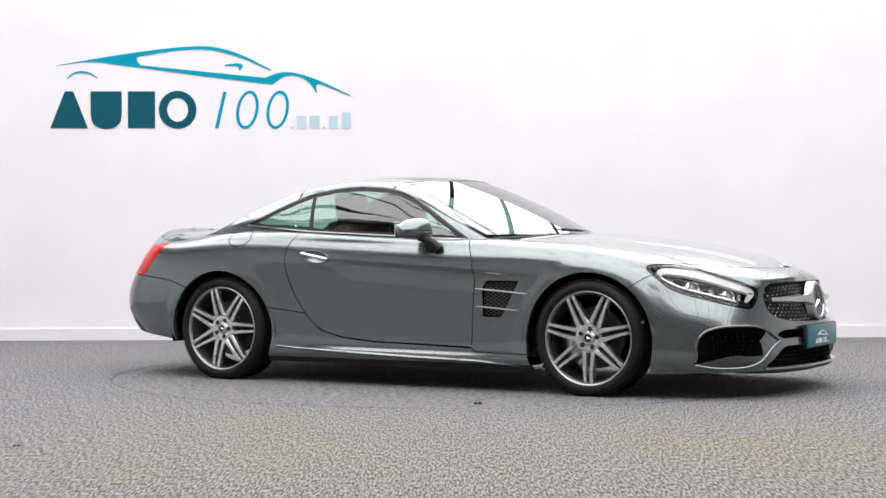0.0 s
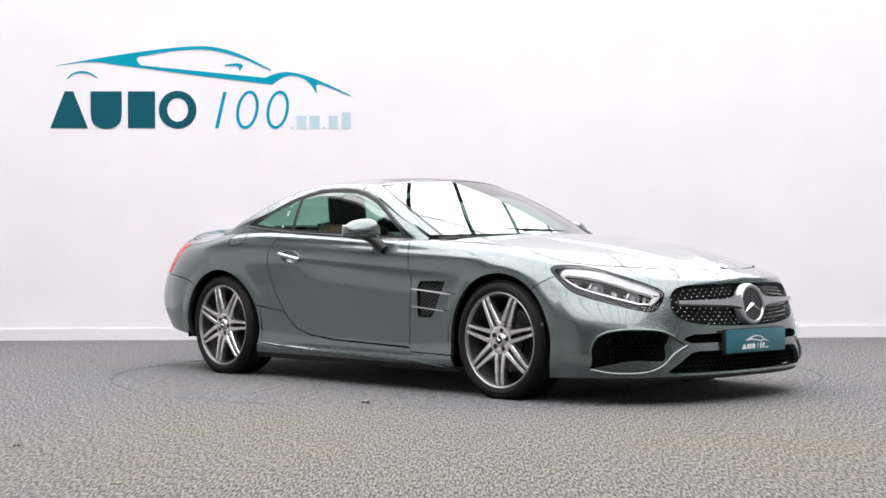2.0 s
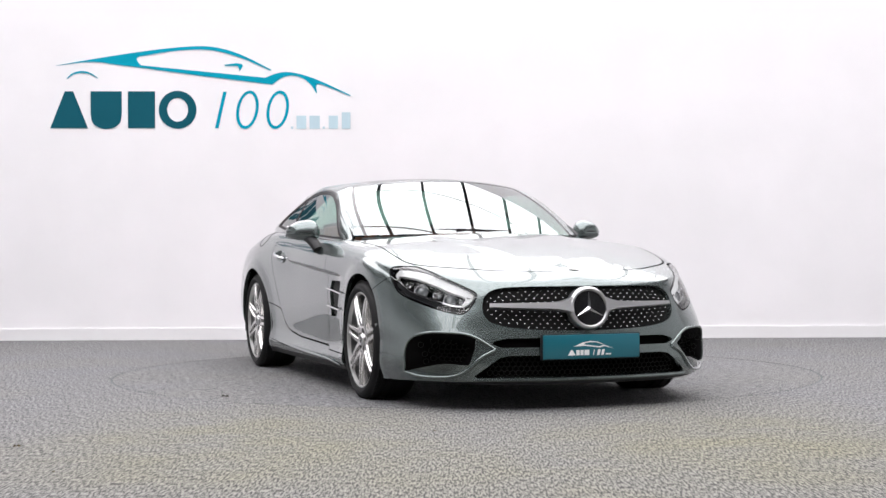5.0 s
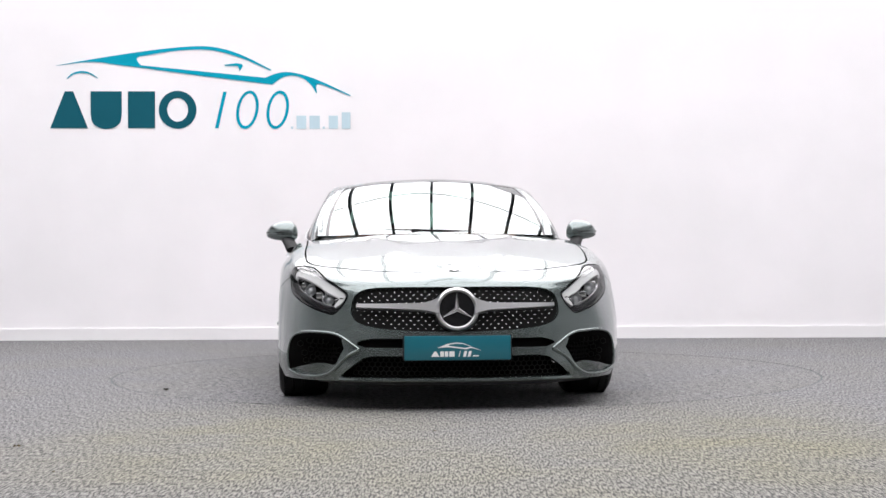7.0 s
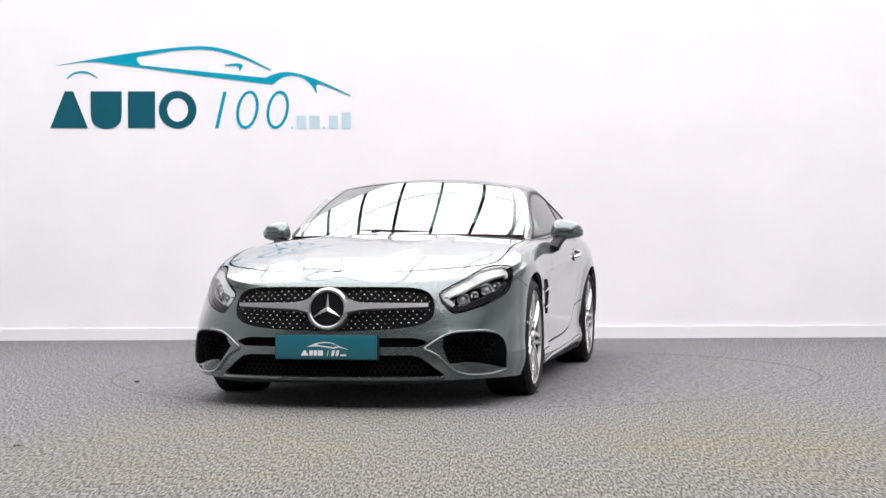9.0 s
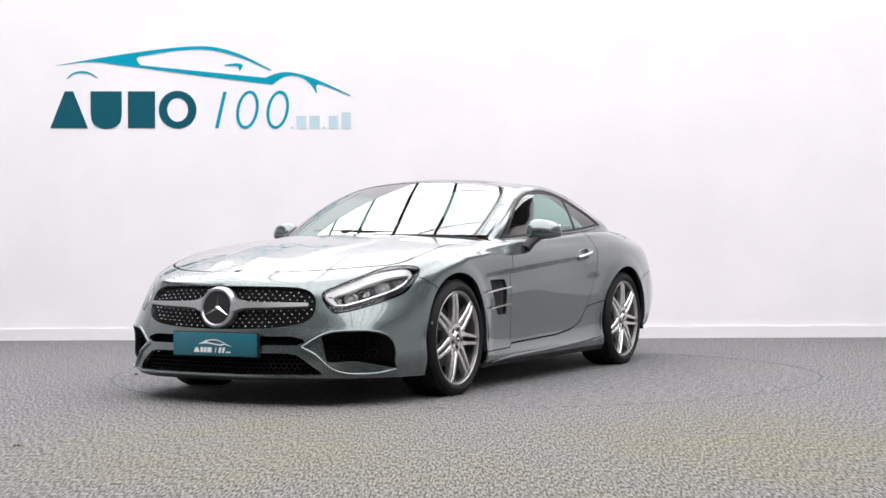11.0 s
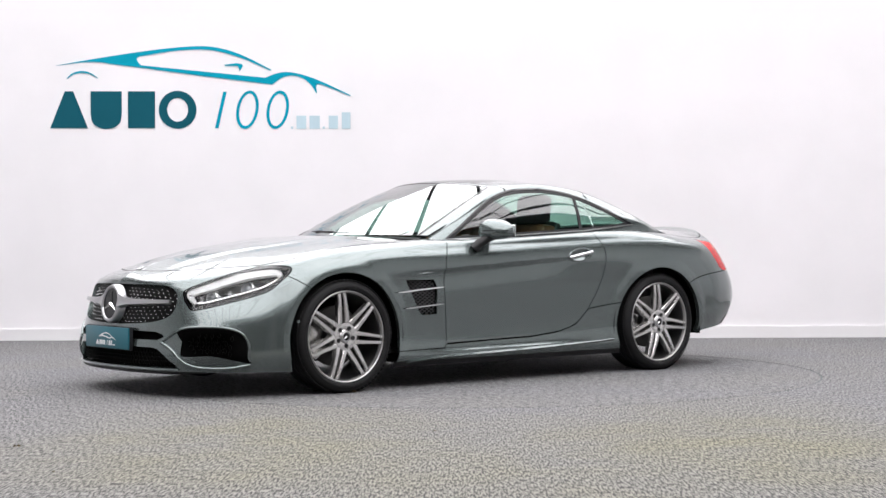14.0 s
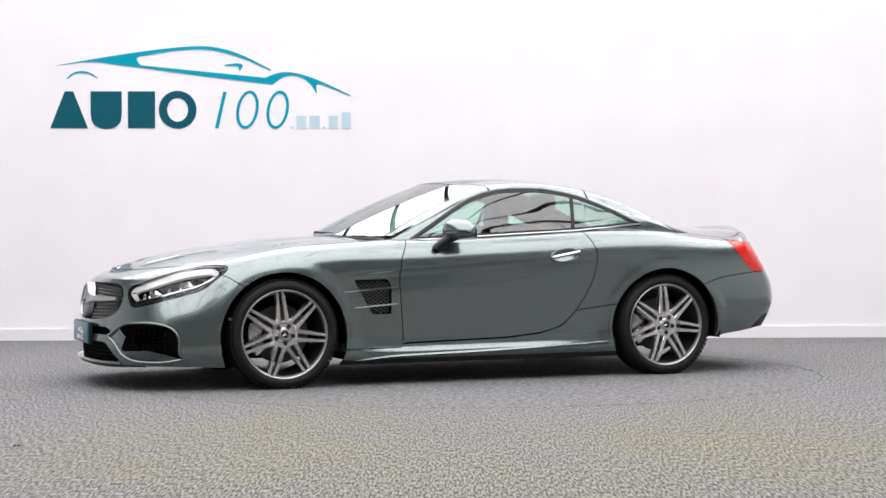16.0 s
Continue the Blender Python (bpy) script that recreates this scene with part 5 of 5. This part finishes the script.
# cabin
def pillow(x0, x1, y0, y1, z0, z1, lean=0.0, r=0.045):
    bm = box_bm(x0, x1, y0, y1, z0, z1)
    bmesh.ops.subdivide_edges(bm, edges=bm.edges, cuts=5, use_grid_fill=True)
    c = Vector(((x0 + x1) / 2, (y0 + y1) / 2, (z0 + z1) / 2))
    h = Vector(((x1 - x0) / 2, (y1 - y0) / 2, (z1 - z0) / 2))
    for v in bm.verts:
        d = v.co - c
        q = Vector([max(-a + r, min(a - r, b)) for a, b in zip(h, d)])
        e = d - q
        if e.length > 1e-6:
            v.co = c + q + e.normalized() * min(r, e.length)
        v.co.x -= lean * (v.co.z - z0)
    bmesh.ops.recalc_face_normals(bm, faces=bm.faces)
    return bm


def build_cabin():
    for s in (1, -1):
        y = 0.37 * s
        seat = part("seat", pillow(-0.42, 0.12, y - 0.25, y + 0.25, 0.36, 0.54), LEATHER, car, "tan leather bucket seat", 60)
        part("seat_back", pillow(-0.50, -0.34, y - 0.25, y + 0.25, 0.50, 0.99, 0.32), LEATHER, seat, "tan leather backrest", 60)
        part("seat_shell", pillow(-0.56, -0.48, y - 0.24, y + 0.24, 0.52, 1.01, 0.32), DARK_TRIM, seat, "dark seat back shell", 60)
        part("headrest", pillow(-0.70, -0.58, y - 0.135, y + 0.135, 0.98, 1.19, 0.10), DARK_TRIM, seat, "dark leather headrest", 60)
        part("door_card", box_bm(-0.75, 0.55, s * 0.80 - 0.03, s * 0.80 + 0.03, 0.40, 0.885, 0.015), DARK_TRIM, car, "dark inner door card", 40)
    part("dashboard", pillow(0.30, 0.78, -0.76, 0.76, 0.62, 0.895, 0.0, 0.08), DARK_TRIM, car, "dark padded dashboard", 60)
    part("rear_bulkhead", pillow(-1.45, -0.85, -0.74, 0.74, 0.45, 0.95, 0.0, 0.05), DARK_TRIM, car, "dark rear bulkhead and parcel shelf", 60)
    part("centre_console", pillow(-0.85, 0.4, -0.11, 0.11, 0.36, 0.62, 0.0, 0.04), DARK_TRIM, car, "dark centre console", 60)
    part("cabin_floor", box_bm(-1.3, 0.9, -0.8, 0.8, 0.205, 0.25), DARK_TRIM, car, "dark cabin floor")
    ring = [(0.26 + 0.06 * math.sin(a), -0.37 + 0.185 * math.cos(a), 0.80 + 0.175 * math.sin(a)) for a in np.linspace(0, 2 * math.pi, 32, endpoint=False)]
    wheel = part("steering_wheel", tube_bm(ring, 0.016, 8, True), DARK_TRIM, car, "dark leather steering wheel", 60)
    part("steering_boss", pillow(0.25, 0.33, -0.45, -0.29, 0.74, 0.86, 0.0, 0.03), DARK_TRIM, wheel, "", 60)
    mirror = part("rear_view_mirror", pillow(0.10, 0.135, -0.12, 0.12, 1.13, 1.19, 0.0, 0.015), BLACK, car, "black rear-view mirror", 60)


build_cabin()


# ---- overlaid logo and bits on the carpet ----
def build_logo():
    """An overlaid logo set on the wall as plain shapes and a swept car outline; a, b in units of 5.19 mm from its
    corner.
    """
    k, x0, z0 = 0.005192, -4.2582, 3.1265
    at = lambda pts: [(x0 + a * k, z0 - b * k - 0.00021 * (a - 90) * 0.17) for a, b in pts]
    sign = empty("wall_sign")
    sign.matrix_basis = pose(0, 3.853, 0, 0, 0, -0.35)
    tagged(sign, "teal vinyl sign on the wall: swept car outline over plain shapes", "sign")

    def piece(name, mat, *shapes):
        bm = bmesh.new()
        for sh in shapes:
            flat_shape(bm, at(sh), -0.004)
        part(name, bm, mat, sign)

    curve = lambda pts, n=5: [(p.x, p.y) for p in smooth_path([(a, b, 0) for a, b in pts], n)]
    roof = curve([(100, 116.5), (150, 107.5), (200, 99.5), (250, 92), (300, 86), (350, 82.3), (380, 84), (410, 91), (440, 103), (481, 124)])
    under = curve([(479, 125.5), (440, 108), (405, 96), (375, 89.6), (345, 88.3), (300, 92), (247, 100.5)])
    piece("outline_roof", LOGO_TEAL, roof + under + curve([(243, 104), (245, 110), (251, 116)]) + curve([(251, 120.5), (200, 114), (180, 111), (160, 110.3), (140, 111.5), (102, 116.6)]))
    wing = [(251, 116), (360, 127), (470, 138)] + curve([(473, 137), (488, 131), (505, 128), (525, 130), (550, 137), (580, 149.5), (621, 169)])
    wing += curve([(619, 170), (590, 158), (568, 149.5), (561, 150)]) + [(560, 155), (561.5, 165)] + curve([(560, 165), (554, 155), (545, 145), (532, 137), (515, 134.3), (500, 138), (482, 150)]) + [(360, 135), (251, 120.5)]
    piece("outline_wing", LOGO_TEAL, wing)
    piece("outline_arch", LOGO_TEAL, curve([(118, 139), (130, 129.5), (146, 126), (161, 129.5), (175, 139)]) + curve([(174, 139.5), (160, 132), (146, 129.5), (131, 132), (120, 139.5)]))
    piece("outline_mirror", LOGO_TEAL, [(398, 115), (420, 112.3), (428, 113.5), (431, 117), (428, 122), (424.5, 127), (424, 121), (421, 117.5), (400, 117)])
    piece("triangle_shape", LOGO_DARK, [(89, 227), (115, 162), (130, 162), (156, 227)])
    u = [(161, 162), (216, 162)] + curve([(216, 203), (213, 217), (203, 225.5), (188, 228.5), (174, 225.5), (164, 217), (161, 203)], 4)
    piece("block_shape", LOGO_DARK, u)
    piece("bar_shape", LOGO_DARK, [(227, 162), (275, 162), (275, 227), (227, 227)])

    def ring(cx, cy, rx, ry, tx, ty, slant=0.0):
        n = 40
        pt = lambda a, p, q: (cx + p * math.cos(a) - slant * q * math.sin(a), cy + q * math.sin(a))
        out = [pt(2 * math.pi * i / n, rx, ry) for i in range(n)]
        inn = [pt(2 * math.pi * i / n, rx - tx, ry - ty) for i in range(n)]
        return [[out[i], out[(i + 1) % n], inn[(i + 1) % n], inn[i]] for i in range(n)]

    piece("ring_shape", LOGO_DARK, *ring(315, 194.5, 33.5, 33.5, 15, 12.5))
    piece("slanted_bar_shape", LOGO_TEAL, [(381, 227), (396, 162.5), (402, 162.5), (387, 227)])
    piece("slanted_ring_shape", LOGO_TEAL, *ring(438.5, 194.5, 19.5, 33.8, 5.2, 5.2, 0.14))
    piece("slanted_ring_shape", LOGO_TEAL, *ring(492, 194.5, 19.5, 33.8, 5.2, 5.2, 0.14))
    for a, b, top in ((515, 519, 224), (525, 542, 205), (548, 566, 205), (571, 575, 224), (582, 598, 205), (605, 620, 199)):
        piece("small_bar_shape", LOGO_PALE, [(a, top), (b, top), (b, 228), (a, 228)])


build_logo()


def leaf_bit(x, y, size, mat, turn, parent=None, label="dry leaf fragment lying on the carpet"):
    bm = bmesh.new()
    n = 7
    mid = [bm.verts.new((size * (k / (n - 1) - 0.5), 0, 0.35 * size * (0.3 + 0.7 * abs(math.sin(k * 1.1))))) for k in range(n)]
    for sgn in (1, -1):
        edge = [bm.verts.new((size * (k / (n - 1) - 0.5), sgn * size * 0.3 * math.sin(math.pi * k / (n - 1)) ** 0.7, 0.0015 + 0.12 * size * abs(math.cos(k * 2.3 + sgn)))) for k in range(n)]
        for k in range(n - 1):
            bm.faces.new((mid[k], mid[k + 1], edge[k + 1], edge[k]))
    bmesh.ops.solidify(bm, geom=bm.faces, thickness=0.0012)
    ob = part("leaf_fragment", bm, mat, parent)
    ob.matrix_basis = pose(x, y, 0.003, 0, 0, turn)
    return tagged(ob, label, "leaf")


LEAF = add_noise(material("dry_leaf", rough=0.8), 60, (0.05, 0.035, 0.02), (0.16, 0.11, 0.05))
LEAF_DARK = add_noise(material("dark_leaf", rough=0.8), 60, (0.012, 0.010, 0.008), (0.03, 0.024, 0.018))
leaf_bit(-1.903, -3.886, 0.035, LEAF, 30)
leaf_bit(-1.549, -4.642, 0.02, LEAF, 80)
leaf_bit(-0.139, -3.368, 0.02, LEAF, 140)
MOVING_BITS = [(leaf_bit(0, 0, 0.05, LEAF_DARK, 0, None, "dark leaf fragment lying on the turntable"), 1.13, -1.86, 50),
               (leaf_bit(0, 0, 0.035, LEAF, 0, None, "pale leaf fragment lying beside a tyre on the turntable"), 1.40, 0.70, 20)]


# ---- what moves: the turntable and the car on it turn together ----
def heading(t):
    s = (t - 8) / 8
    return -93.417 - 63.117 * s + 1.0965 * s ** 2 - 0.8185 * s ** 3 - 1.1865 * s ** 4


def motions():
    times = [0.5 * k for k in range(33)]
    turn = [pose(0, 0, 0, 0, 0, heading(t)) for t in times]
    walk(turntable, list(zip(times, turn)))
    walk(car, [(t, m @ pose(0.153, -0.235, 0)) for t, m in zip(times, turn)])
    for bit, x, y, a in MOVING_BITS:
        walk(bit, [(t, m @ pose(x, y, 0.003, 0, 0, a)) for t, m in zip(times, turn)])


motions()
